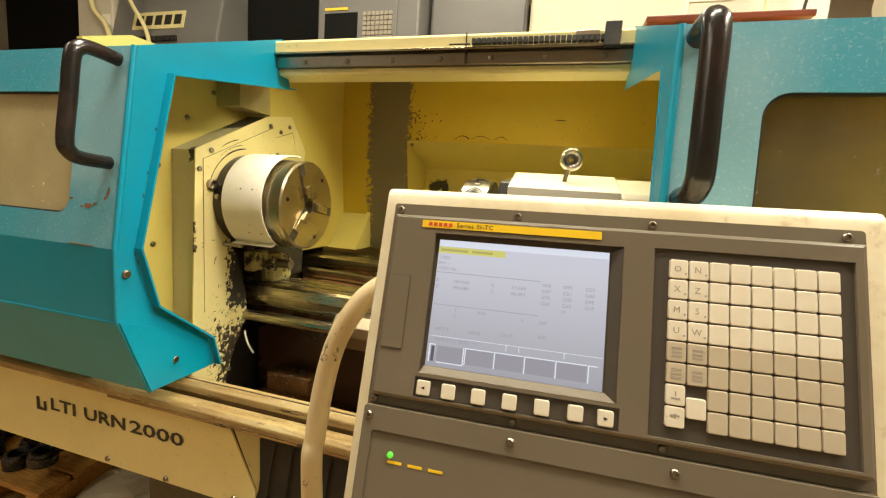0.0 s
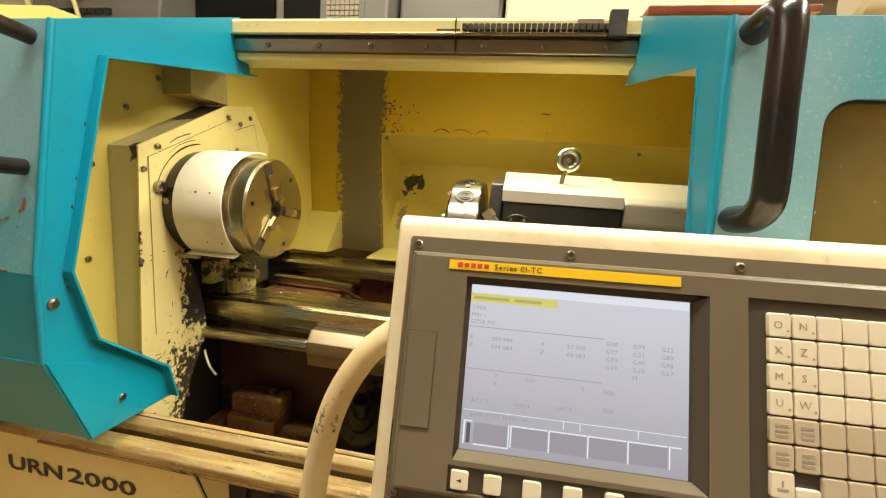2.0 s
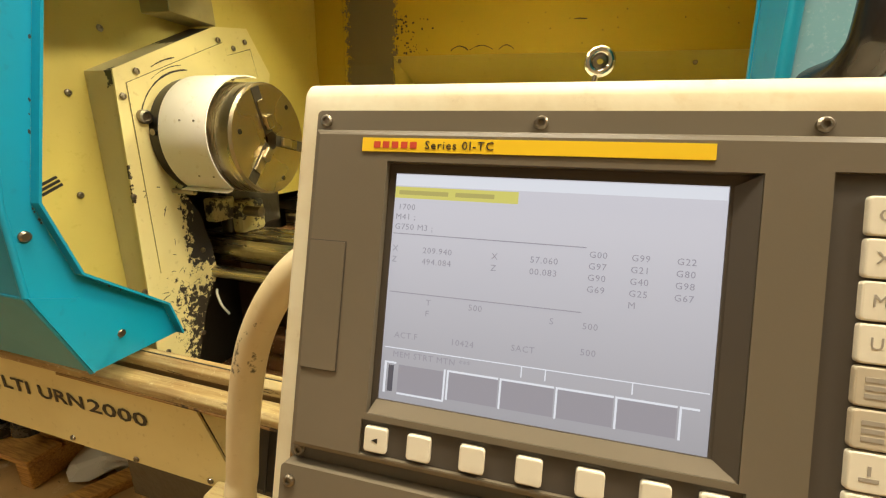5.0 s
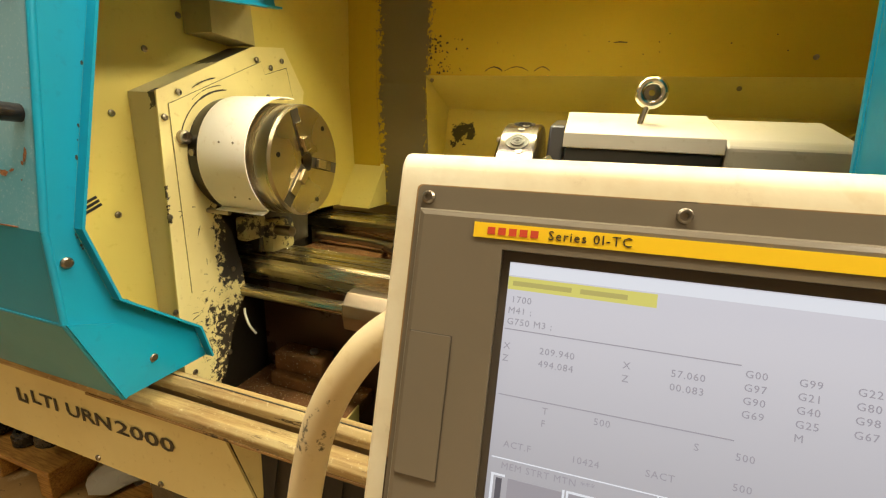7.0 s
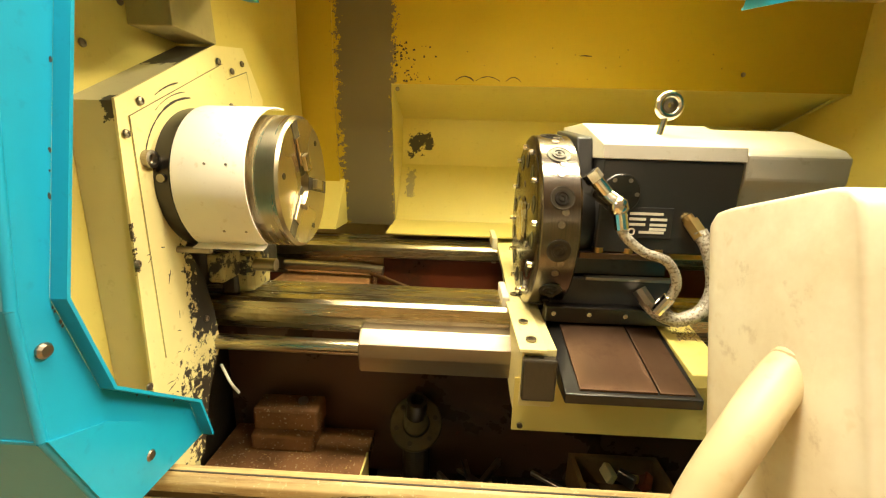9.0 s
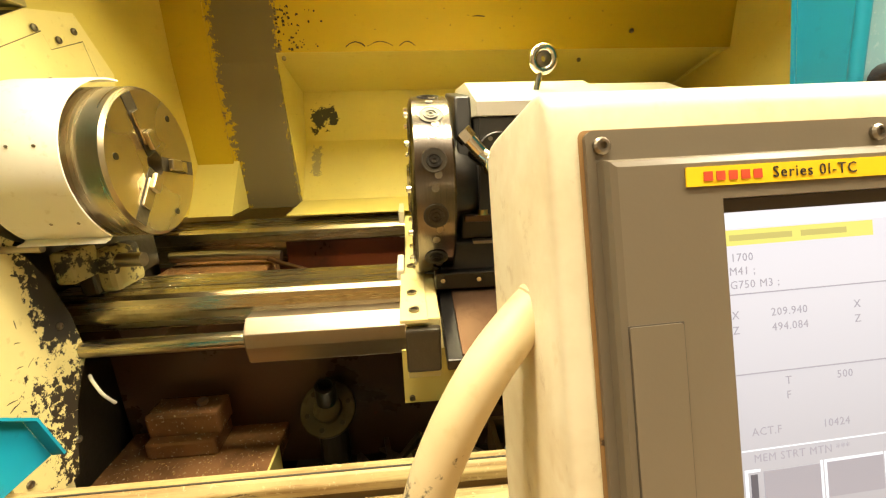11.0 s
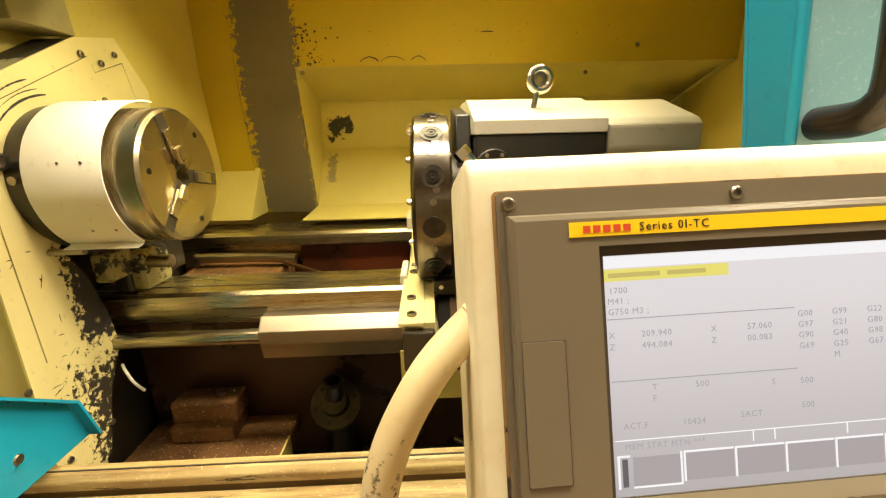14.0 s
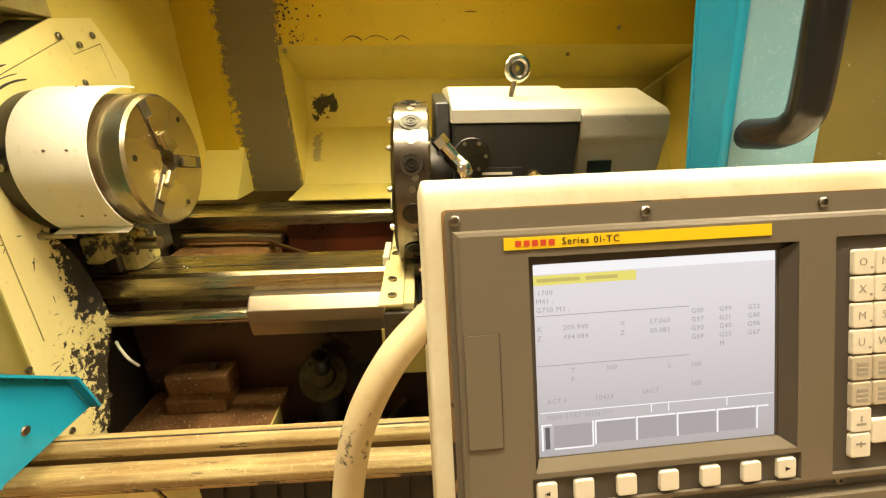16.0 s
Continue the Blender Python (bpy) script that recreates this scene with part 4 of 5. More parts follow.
for door, x, out, top, r in ((left_door, 0.058, 0.072, 1.303, 0.0124), (right_door, 1.0110, 0.060, 1.312, 0.0145)):
    part("handle", bar_handle((x, -0.330 + 0.12 * (top - 1.292), top), (x, -0.3505, 1.113), (0, -out, 0.006), r, 0.026), HANDLE_M, door, "thick black plastic bar handle", 60)
for y, z in ((-0.3675, 0.907), (-0.268, 0.700)):
    ob = part("bolt", turned([(0, 0), (0, 0.008), (0.003, 0.0085), (0.006, 0.006), (0.006, 0)], Matrix.Translation((0.0905, y + 0.018, z)) @ RX, 12), BOLT_M, left_door)
part("lower_bracket", plate([(0.0915, -0.366, 0.815), (0.0915, -0.306, 0.650), (0.0915, -0.235, 0.712), (0.0915, -0.25, 0.752), (0.0915, -0.30, 0.79)], 0.003), TEAL_M, left_door)
part("seam", box(-0.85, -0.3685, 0.812, 0.089, -0.3665, 0.8155), TEAL_M, left_door)


# bare spots in the paint under the handle, edge nicks and a scratch along the bend
RUSTY = Mat("rust_spot", (0.30, 0.13, 0.045), 0.75)
RUSTY.mix(RUSTY.ramp(RUSTY.noise(160, 3), 0.45, 0.6), (0.16, 0.07, 0.03), 0.8)
spot_rng = random.Random(8)


def bare_spot(x, z, w, h, door, mat, lean=0.0):
    """A ragged chip lying on the sloping front sheet."""
    bm = bmesh.new()
    loop = []
    for k in range(16):
        a = 2 * math.pi * k / 16
        r = 0.65 + 0.5 * spot_rng.random()
        u, v = w * r * math.cos(a), h * r * math.sin(a)
        zz = z + v * math.cos(lean) + u * math.sin(lean)
        loop.append(bm.verts.new((x + u * math.cos(lean) - v * math.sin(lean), -0.367 + 0.12 * (zz - 0.955) - 0.0006, zz)))
    bm.faces.new(loop)
    part("bare_spot", bm, mat, door)


for x, z, w, h, lean in ((0.012, 1.031, 0.0105, 0.0052, 0.0), (-0.004, 1.029, 0.004, 0.002, 0.2), (0.030, 1.036, 0.006, 0.002, 0.3), (-0.033, 1.042, 0.007, 0.0022, -0.1),
                         (0.060, 1.058, 0.0045, 0.011, -0.25), (0.053, 1.047, 0.003, 0.004, 0.4), (0.050, 1.024, 0.002, 0.0016, 0), (-0.056, 1.020, 0.0016, 0.0016, 0)):
    bare_spot(x, z, w, h, left_door, RUSTY, lean)
for k in range(9):
    bare_spot(0.985 + 0.02 + 0.09 * spot_rng.random(), 0.99 + 0.09 * spot_rng.random(), 0.0015 + 0.003 * spot_rng.random(), 0.0012 + 0.002 * spot_rng.random(), right_door, RUSTY)
part("bend_scratch", box(-0.03, -0.3685, 0.9562, 0.035, -0.3668, 0.9578), RUSTY, left_door)
# chipped paint along the turned lip of the opening
for i in range(len(INNER) - 2):
    (y0, z0), (y1, z1) = INNER[i], INNER[i + 1]
    for k in range(4):
        s = spot_rng.random()
        r = 0.0008 + 0.0014 * spot_rng.random() ** 2
        y, z = y0 + (y1 - y0) * s - 0.002, z0 + (z1 - z0) * s
        bm = bmesh.new()
        bm.faces.new([bm.verts.new((0.0904, y + r * (0.6 + spot_rng.random()) * math.cos(a), z + 1.6 * r * (0.6 + spot_rng.random()) * math.sin(a))) for a in (0, 0.9, 1.8, 2.7, 3.6, 4.5, 5.4)])
        part("lip_chip", bm, SCUFF, left_door)


# ---------------------------------------------------------------- turret carriage
SX = 0.61
car = thing("turret_carriage", "cream saddle with a black tool turret on the bed ways", "tool turret", (SX + 0.15, 0.2, 0.80))
part("saddle", prism([(-0.075, 0.645), (-0.085, 0.735), (-0.085, 0.80), (0.085, 0.806), (0.60, 0.85), (0.60, 0.846), (0.40, 0.846), (0.222, 0.801), (0.08, 0.801), (0.082, 0.66), (0.0, 0.645)], SX, SX + 0.056, 0.002), CREAM_M, car, "cream saddle casting")
part("saddle_middle", prism([(-0.078, 0.645), (-0.078, 0.733), (0.05, 0.768), (0.083, 0.768), (0.083, 0.66), (0.0, 0.645)], SX + 0.0565, SX + 0.274, 0.002), CREAM_M, car)
part("saddle_wing", prism([(-0.078, 0.645), (-0.078, 0.745), (0.07, 0.79), (0.30, 0.846), (0.60, 0.85), (0.60, 0.846), (0.40, 0.846), (0.222, 0.801), (0.083, 0.801), (0.083, 0.66), (0.0, 0.645)], SX + 0.2745, SX + 0.34, 0.002), CREAM_M, car)
part("saddle_front_plate", plate([(SX - 0.008, -0.080, 0.642), (SX + 0.345, -0.080, 0.642), (SX + 0.345, -0.080, 0.742), (SX - 0.008, -0.080, 0.742)], -0.004), CREAM_IN, car, "yellow-cream front cover plate")
part("saddle_strip", prism([(-0.10, 0.800), (-0.10, 0.806), (0.20, 0.812), (0.20, 0.806)], SX - 0.008, SX + 0.036, 0.0008), CREAM_M, car)
part("way_wiper", box(SX - 0.016, 0.10, 0.772, SX - 0.001, 0.205, 0.82, 0.003), KEY_M, car, "pale way wiper block")
part("rear_wiper", box(SX - 0.016, 0.43, 0.80, SX - 0.001, 0.56, 0.875, 0.003), KEY_M, car)
part("clamp_block", join(box(SX + 0.0, -0.105, 0.715, SX + 0.055, -0.086, 0.79, 0.004)), PIT, car)
for x, y in ((SX + 0.015, -0.07), (SX + 0.012, 0.0), (SX + 0.012, 0.14)):
    part("cap_screw", turned([(0, 0), (0, 0.009), (0.004, 0.009), (0.004, 0.005), (0.001, 0.005), (0.001, 0)], pose(x, y, 0.807 + 0.02 * (y + 0.1)), 14), BOLT_M, car)
for x, z in ((SX + 0.005, 0.655), (SX + 0.33, 0.655), (SX + 0.33, 0.73), (SX + 0.005, 0.73)):
    part("plate_screw", cyl((x, -0.084, z), (x, -0.088, z), 0.005, 10), BOLT_M, car)
part("slide_apron", prism([(-0.135, 0.735), (-0.135, 0.752), (0.09, 0.812), (0.09, 0.78), (-0.09, 0.735)], SX + 0.062, SX + 0.272, 0.002), BLACK_OX, car, "dark cross-slide casting")
part("slide_plate", prism([(-0.128, 0.7535), (-0.128, 0.758), (0.075, 0.812), (0.075, 0.8075)], SX + 0.085, SX + 0.205, 0.0008), BROWN_PLATE, car, "brown stained metal way cover plate")
part("slide_side_plate", prism([(-0.128, 0.7535), (-0.128, 0.757), (0.075, 0.811), (0.075, 0.8075)], SX + 0.208, SX + 0.262, 0.0008), BROWN_PLATE, car)
part("wiper_bar", box(SX + 0.055, 0.02, 0.803, SX + 0.29, 0.045, 0.835, 0.003), BLACK_OX, car)
for k in range(4):
    part("wiper_screw", cyl((SX + 0.07 + 0.066 * k, 0.02, 0.822), (SX + 0.07 + 0.066 * k, 0.0165, 0.822), 0.0045, 10), CHROME, car)
part("slide_block", box(SX + 0.07, 0.046, 0.812, SX + 0.29, 0.40, 0.885, 0.004), DARK_BODY, car, "black cross slide")
part("slide_edge", box(SX + 0.13, 0.041, 0.882, SX + 0.295, 0.06, 0.888, 0.001), STEEL_D, car)
part("turret_foot", box(SX + 0.11, 0.06, 0.886, SX + 0.285, 0.36, 0.935, 0.004), BLACK_OX, car)
part("foot_ledge", box(SX + 0.115, 0.048, 0.922, SX + 0.282, 0.062, 0.934, 0.002), BROWN_PLATE, car)
for k in range(3):
    x = SX + 0.15 + 0.055 * k
    part("foot_screw", turned([(0, 0), (0, 0.010), (0.010, 0.010), (0.010, 0.005), (0.003, 0.005), (0.003, 0)], pose(x, 0.056, 0.934), 14), BRASS, car)

# turret body
BX0, BX1 = SX + 0.142, SX + 0.385
part("turret_body", prism([(0.05, 0.936), (0.05, 1.105), (0.075, 1.1051), (0.36, 1.1051), (0.36, 0.936)], BX0, BX1, 0.003), DARK_BODY, car, "black turret gearbox body")
part("body_top_edge", prism([(0.048, 1.106), (0.052, 1.131), (0.20, 1.176), (0.36, 1.176), (0.36, 1.106)], BX0 - 0.004, BX1 + 0.002, 0.0015), GREY_COVER, car, "pale grey top cover")
part("body_end", prism([(0.10, 0.95), (0.08, 1.04), (0.12, 1.145), (0.30, 1.165), (0.34, 1.04), (0.30, 0.95)], BX0 - 0.034, BX0 - 0.0045, 0.004), DARK_BODY, car)
part("motor_cover", prism([(0.075, 0.985), (0.062, 1.06), (0.054, 1.075), (0.054, 1.118), (0.07, 1.131), (0.20, 1.170), (0.34, 1.170), (0.34, 0.985)], BX1 + 0.004, BX1 + 0.185, 0.005), GREY_COVER, car, "grey angular motor cover")
part("motor_recess", box(BX1 + 0.03, 0.060, 1.0, BX1 + 0.08, 0.0665, 1.03, 0.002), BLACK_OX, car)
part("front_cap", cyl((SX + 0.175, 0.052, 1.045), (SX + 0.175, 0.044, 1.045), 0.036, 32, 0.002), BLACK_OX, car)
for a in range(0, 360, 60):
    c, s = math.cos(radians(a)), math.sin(radians(a))
    part("cap_bolt", cyl((SX + 0.175 + 0.028 * c, 0.0435, 1.045 + 0.028 * s), (SX + 0.175 + 0.028 * c, 0.041, 1.045 + 0.028 * s), 0.0038, 10), STEEL_D, car)
name_plate = part("name_plate", box(SX + 0.19, 0.0475, 0.966, SX + 0.275, 0.0498, 1.022, 0.0008), INK, car, "black rating plate with silver fields")
for u, v, w in ((0.0, 0.040, 0.06), (0.0, 0.030, 0.03), (0.038, 0.030, 0.03), (0.0, 0.020, 0.03), (0.038, 0.020, 0.03), (0.038, 0.012, 0.03), (0.02, 0.006, 0.045)):
    part("field", box(SX + 0.197 + u, 0.0468, 0.968 + v, SX + 0.197 + u + w, 0.0474, 0.968 + v + 0.005), KEY_M, name_plate)
part("plate_mark", moved(slab(rounded_rect(0.014, 0.014, 0.006), 0, 0.0006, [[(x + 0.004, y + 0.003) for x, y in rounded_rect(0.007, 0.008, 0.003)]]), Matrix.Translation((SX + 0.196, 0.0468, 0.970)) @ pose(0, 0, 0, 90, 0, 0)), KEY_M, name_plate)
# lifting eye
part("eye_stem", cyl((SX + 0.262, 0.13, 1.134), (SX + 0.272, 0.13, 1.185), 0.006, 14), CHROME, car, "steel lifting eye")
ring = tube([(SX + 0.277 + 0.020 * math.cos(radians(a)), 0.13, 1.207 + 0.020 * math.sin(radians(a))) for a in range(0, 361, 30)], 0.0075, 12, 3)
part("eye_ring", ring, CHROME, car, smooth=60)
part("eye_ball", turned([(-0.007, 0.006), (-0.005, 0.0125), (0.005, 0.0125), (0.007, 0.006)], Matrix.Translation((SX + 0.277, 0.13, 1.207)) @ pose(0, 0, 0, 90, 0, 0), 20), STEEL_D, car, smooth=50)

# tool disc
DX0, DX1, DY, DZ, DR = SX + 0.020, SX + 0.094, 0.150, 0.975, 0.172
disc = part("tool_disc", lathe_x([(DX0 + 0.0, 0), (DX0, 0.155), (DX0 + 0.004, DR - 0.004), (DX0 + 0.008, DR), (DX1 - 0.004, DR), (DX1, DR - 0.004), (DX1, 0)], DY, DZ, 96), DISC_M, car, "polished twelve-station tool disc", 35)
part("disc_hub", lathe_x([(DX1 - 0.001, 0.10), (DX1 + 0.03, 0.095), (DX1 + 0.06, 0.085), (BX0 - 0.036, 0.085)], DY, DZ, 40), BLACK_OX, car, smooth=40)
rim_hole = face_hole = None
for k in range(12):
    ang = 30 * k + 8
    m = Matrix.Translation((0, DY, DZ)) @ pose(0, 0, 0, ang, 0, 0)
    big = m @ Matrix.Translation(((DX0 + DX1) / 2 + 0.002, 0, DR + 0.0004))
    if rim_hole is None:
        # shallow dark cap, coloured as the shade inside a bore
        rim_hole = part("tool_bore", turned([(0.0002, 0), (0.0004, 0.0185), (0.0012, 0.019), (0.0012, 0.0205), (0.0, 0.021)], Matrix.Identity(4), 24), PIT, disc)
        rim_ring = part("bore_ring", turned([(0.0005, 0.003), (0.0022, 0.0035), (0.0022, 0.006), (0.001, 0.0065), (0.001, 0.009), (0.0026, 0.0095), (0.0026, 0.0125), (0.0004, 0.013)], Matrix.Identity(4), 20), BLACK_OX, disc)
        small = part("rim_screw", turned([(0, 0), (0.0, 0.006), (0.0012, 0.0065), (0.0012, 0.004), (-0.001, 0.0038), (-0.001, 0)], Matrix.Identity(4), 14), BOLT_M, disc)
        face_hole = part("face_bore", turned([(0, 0), (0.0012, 0.012), (0.0012, 0.0155), (0.0, 0.017)], Matrix.Identity(4), 20), BLACK_OX, disc)
        stud = part("face_stud", turned([(0, 0.006), (0.006, 0.0055), (0.008, 0.003), (0.008, 0)], Matrix.Identity(4), 10), CHROME, disc)
        for o, mm in ((rim_hole, big), (rim_ring, big), (small, None), (face_hole, None), (stud, None)):
            o.parent = disc
        first = True
    else:
        first = False
    face = m @ Matrix.Translation((DX0 - 0.0002, 0, 0.125)) @ pose(0, 0, 0, 0, -90, 0)
    sc = m @ pose(0, 0, 0, 15, 0, 0) @ Matrix.Translation(((DX0 + DX1) / 2 + 0.002, 0, DR + 0.0003))
    s2 = m @ pose(0, 0, 0, 8, 0, 0) @ Matrix.Translation(((DX0 + DX1) / 2 + 0.008, 0, DR + 0.0003))
    share("rim_screw", small, s2, disc)
    sd = m @ pose(0, 0, 0, 15, 0, 0) @ Matrix.Translation((DX0 - 0.0002, 0, 0.150)) @ pose(0, 0, 0, 0, -90, 0)
    for o, mm in ((rim_hole, big), (rim_ring, big), (small, sc), (face_hole, face), (stud, sd)):
        if first:
            o.matrix_basis = mm
        else:
            share(o.name.split(".")[0], o, mm, disc)
part("disc_center", lathe_x([(DX0 - 0.006, 0), (DX0 - 0.006, 0.045), (DX0 - 0.001, 0.05), (DX0 - 0.001, 0.0)], DY, DZ, 32), STEEL, disc)
for k in range(6):
    m = Matrix.Translation((0, DY, DZ)) @ pose(0, 0, 0, 60 * k, 0, 0) @ Matrix.Translation((DX0 - 0.0002, 0, 0.075)) @ pose(0, 0, 0, 0, -90, 0)
    share("face_screw", small, m, disc)

# coolant hoses
part("hose_valve", join(cyl((SX + 0.132, 0.034, 1.050), (SX + 0.155, -0.004, 1.030), 0.0165, 18, 0.003), cyl((SX + 0.112, 0.018, 1.078), (SX + 0.150, 0.012, 1.036), 0.0125, 16, 0.002), cyl((SX + 0.108, 0.018, 1.082), (SX + 0.120, 0.016, 1.068), 0.0155, 6, 0.001)), CHROME, car, "steel swivel hose elbow", 40)
part("hose_ball", turned([(-0.018, 0), (-0.0165, 0.007), (-0.012, 0.0135), (0, 0.018), (0.012, 0.0135), (0.0165, 0.007), (0.018, 0)], pose(SX + 0.155, -0.005, 1.028), 20), CHROME, car, smooth=60)
part("coolant_hose", tube([(SX + 0.156, -0.008, 1.02), (SX + 0.165, -0.012, 0.985), (SX + 0.20, -0.015, 0.955), (SX + 0.245, -0.015, 0.938), (SX + 0.268, -0.012, 0.90), (SX + 0.262, -0.005, 0.865), (SX + 0.248, 0.0, 0.842)], 0.0082, 14, 10, 0.03), BRAID, car, "braided steel coolant hose", 80)
part("hose_collar", cyl((SX + 0.157, -0.009, 1.018), (SX + 0.163, -0.011, 0.99), 0.0115, 14, 0.001), CHROME, car)
part("hose_collar", cyl((SX + 0.263, -0.006, 0.872), (SX + 0.247, 0.0, 0.84), 0.0115, 14, 0.001), CHROME, car)
part("lower_hose", tube([(SX + 0.315, 0.03, 0.985), (SX + 0.33, 0.015, 0.95), (SX + 0.345, 0.01, 0.89), (SX + 0.33, 0.005, 0.845), (SX + 0.29, 0.005, 0.825), (SX + 0.255, 0.01, 0.835), (SX + 0.235, 0.025, 0.855)], 0.0125, 14, 10, 0.03), BRAID, car, "braided steel coolant hose", 80)
part("brass_fitting", join(cyl((SX + 0.305, 0.045, 1.0), (SX + 0.318, 0.026, 0.975), 0.014, 6), cyl((SX + 0.30, 0.05, 1.008), (SX + 0.308, 0.04, 0.994), 0.010, 12)), BRASS, car)
part("lower_fitting", join(cyl((SX + 0.225, 0.03, 0.872), (SX + 0.24, 0.016, 0.85), 0.013, 8), cyl((SX + 0.24, 0.016, 0.85), (SX + 0.252, 0.008, 0.838), 0.011, 8)), STEEL_D, car)
part("oil_tray", prism([(-0.09, 0.745), (-0.09, 0.77), (0.06, 0.80), (0.06, 0.745)], SX + 0.275, SX + 0.34, 0.002), CREAM_IN, car)


# ---------------------------------------------------------------- control panel
# local frame of its face: x to the right, y up the face, z out of it
FACE = Matrix(((0.9994, -0.0244, 0.0260, 0.6968), (0.0319, 0.2807, -0.9593, -0.5098), (0.0161, 0.9595, 0.2813, 1.0838), (0, 0, 0, 1)))
TILT = FACE @ pose(0, 0, -0.005) @ Matrix(((1, 0, 0, 0.6968), (0, 0.231, -0.973, -0.5021), (0, 0.973, 0.231, 1.0830), (0, 0, 0, 1))).inverted()
panel = thing("control_panel", "cream control panel with grey keypad face and lit screen", "control panel", (0.9, -0.45, 0.3))
housing = part("housing", moved(prism([(-0.5005, 1.084), (-0.4975, 1.095), (-0.491, 1.1005), (-0.482, 1.1005), (-0.410, 1.084), (-0.398, 1.080), (-0.391, 1.070), (-0.488, 0.545), (-0.620, 0.545), (-0.6275, 0.552)], 0.683, 1.135, 0.003), TILT), CREAM_HOUSE, panel, "cream painted steel housing", 50)
part("pedestal", join(box(0.86, -0.62, 0.0, 0.98, -0.53, 0.56, 0.006), box(0.80, -0.70, 0.0, 1.04, -0.44, 0.02, 0.004)), CREAM_HOUSE, panel)


def on_face(name, bm, mat, parent=None, label="", smooth=None, u=0.0, v=0.0, w=0.0):
    return part(name, moved(bm, FACE @ Matrix.Translation((u, -v, w))), mat, parent or panel, label, smooth)


def rect(u0, v0, u1, v1, r=0.0):
    if r:
        return [(x + u0, y - v1) for x, y in rounded_rect(u1 - u0, v1 - v0, r, 4)]
    return [(u0, -v1), (u1, -v1), (u1, -v0), (u0, -v0)]


on_face("flange", slab(rect(0.0, 0.0, 0.418, 0.2055, 0.003), -0.0045, -0.002), BEZEL, None, "grey-brown mounting flange with screws")
raised = slab(rect(0.0040, 0.0128, 0.4140, 0.1960), -0.002, 0.0065, [rect(0.0495, 0.0305, 0.2285, 0.1690), rect(0.0470, 0.1725, 0.2315, 0.1915), rect(0.2543, 0.029, 0.405, 0.1905)])
bmesh.ops.bevel(raised, geom=[e for e in raised.edges if all(v.co.z > 0.006 and (v.co.x < 0.005 or v.co.x > 0.413 or v.co.y > -0.0135 or v.co.y < -0.1955) for v in e.verts)], offset=0.0035, segments=2, affect="EDGES", profile=0.5)
bezel = on_face("bezel", raised, BEZEL, None, "raised grey-brown plastic bezel")
on_face("screen_rebate", slab(rect(0.0497, 0.0307, 0.2283, 0.1688), -0.0018, 0.0012, [rect(0.0536, 0.0360, 0.2175, 0.1620)]), BEZEL_D, bezel)
on_face("screen_sill", plate([(0.0500, -0.1688, 0.0060), (0.2280, -0.1688, 0.0060), (0.2190, -0.1622, 0.0016), (0.0530, -0.1622, 0.0016)], -0.001), BEZEL, bezel)
on_face("screen_side", plate([(0.2282, -0.0310, 0.0060), (0.2282, -0.1685, 0.0060), (0.2190, -0.1625, 0.0016), (0.2190, -0.0360, 0.0016)], 0.001), BEZEL_D, bezel)
screen = on_face("screen", slab(rect(0.0530, 0.0358, 0.2178, 0.1625), -0.0010, 0.0004), SCREEN, None, "lit pale screen with rows of dim figures")
on_face("rust_line", slab(rect(-0.0018, -0.0010, 0.420, 0.46, 0.003), -0.0049, -0.0046), RUST_EDGE, None, "thin rusty line round the bezel")


def shown(name, u0, v0, u1, v1, mat, w=0.0006):
    """A lit field of the picture on the screen."""
    return on_face(name, slab(rect(u0, v0, u1, v1), 0.0004, w), mat, screen)


# what the screen shows
shown("title_bar", 0.0537, 0.0366, 0.2170, 0.0425, SCREEN_W)
shown("yellow_line", 0.0537, 0.0432, 0.1215, 0.0495, SCREEN_Y)
shown("yellow_figure", 0.056, 0.0452, 0.084, 0.0476, SCREEN_YD, 0.0007)
shown("yellow_figure", 0.088, 0.0452, 0.109, 0.0476, SCREEN_YD, 0.0007)
for u0, v0, u1 in ((0.0545, 0.0690, 0.157), (0.055, 0.1015, 0.157), (0.055, 0.1325, 0.2165)):
    shown("rule", u0, v0, u1, v0 + 0.0005, SCREEN_G if v0 < 0.13 else SCREEN_W)
for u0 in (0.130, 0.142, 0.183):
    shown("rule", u0, 0.133, u0 + 0.0006, 0.1385, SCREEN_W)
for text, u, v in (("1700", 0.056, 0.0545), ("M41 ;", 0.055, 0.0600), ("G750 M3 ;", 0.055, 0.0655), ("X", 0.0548, 0.0777), ("209.940", 0.0722, 0.0777), ("Z", 0.0548, 0.0838), ("494.084", 0.0722, 0.0838),
                   ("X", 0.110, 0.0777), ("Z", 0.110, 0.0838), ("57.060", 0.130, 0.0777), ("00.083", 0.130, 0.0838), ("G00", 0.1585, 0.0727), ("G97", 0.1585, 0.0785), ("G90", 0.1585, 0.0842), ("G69", 0.1585, 0.0900),
                   ("G99", 0.178, 0.0727), ("G21", 0.178, 0.0785), ("G40", 0.178, 0.0842), ("G25", 0.178, 0.0900), ("M", 0.178, 0.0958), ("G22", 0.198, 0.0727), ("G80", 0.198, 0.0785), ("G98", 0.198, 0.0842), ("G67", 0.198, 0.0900),
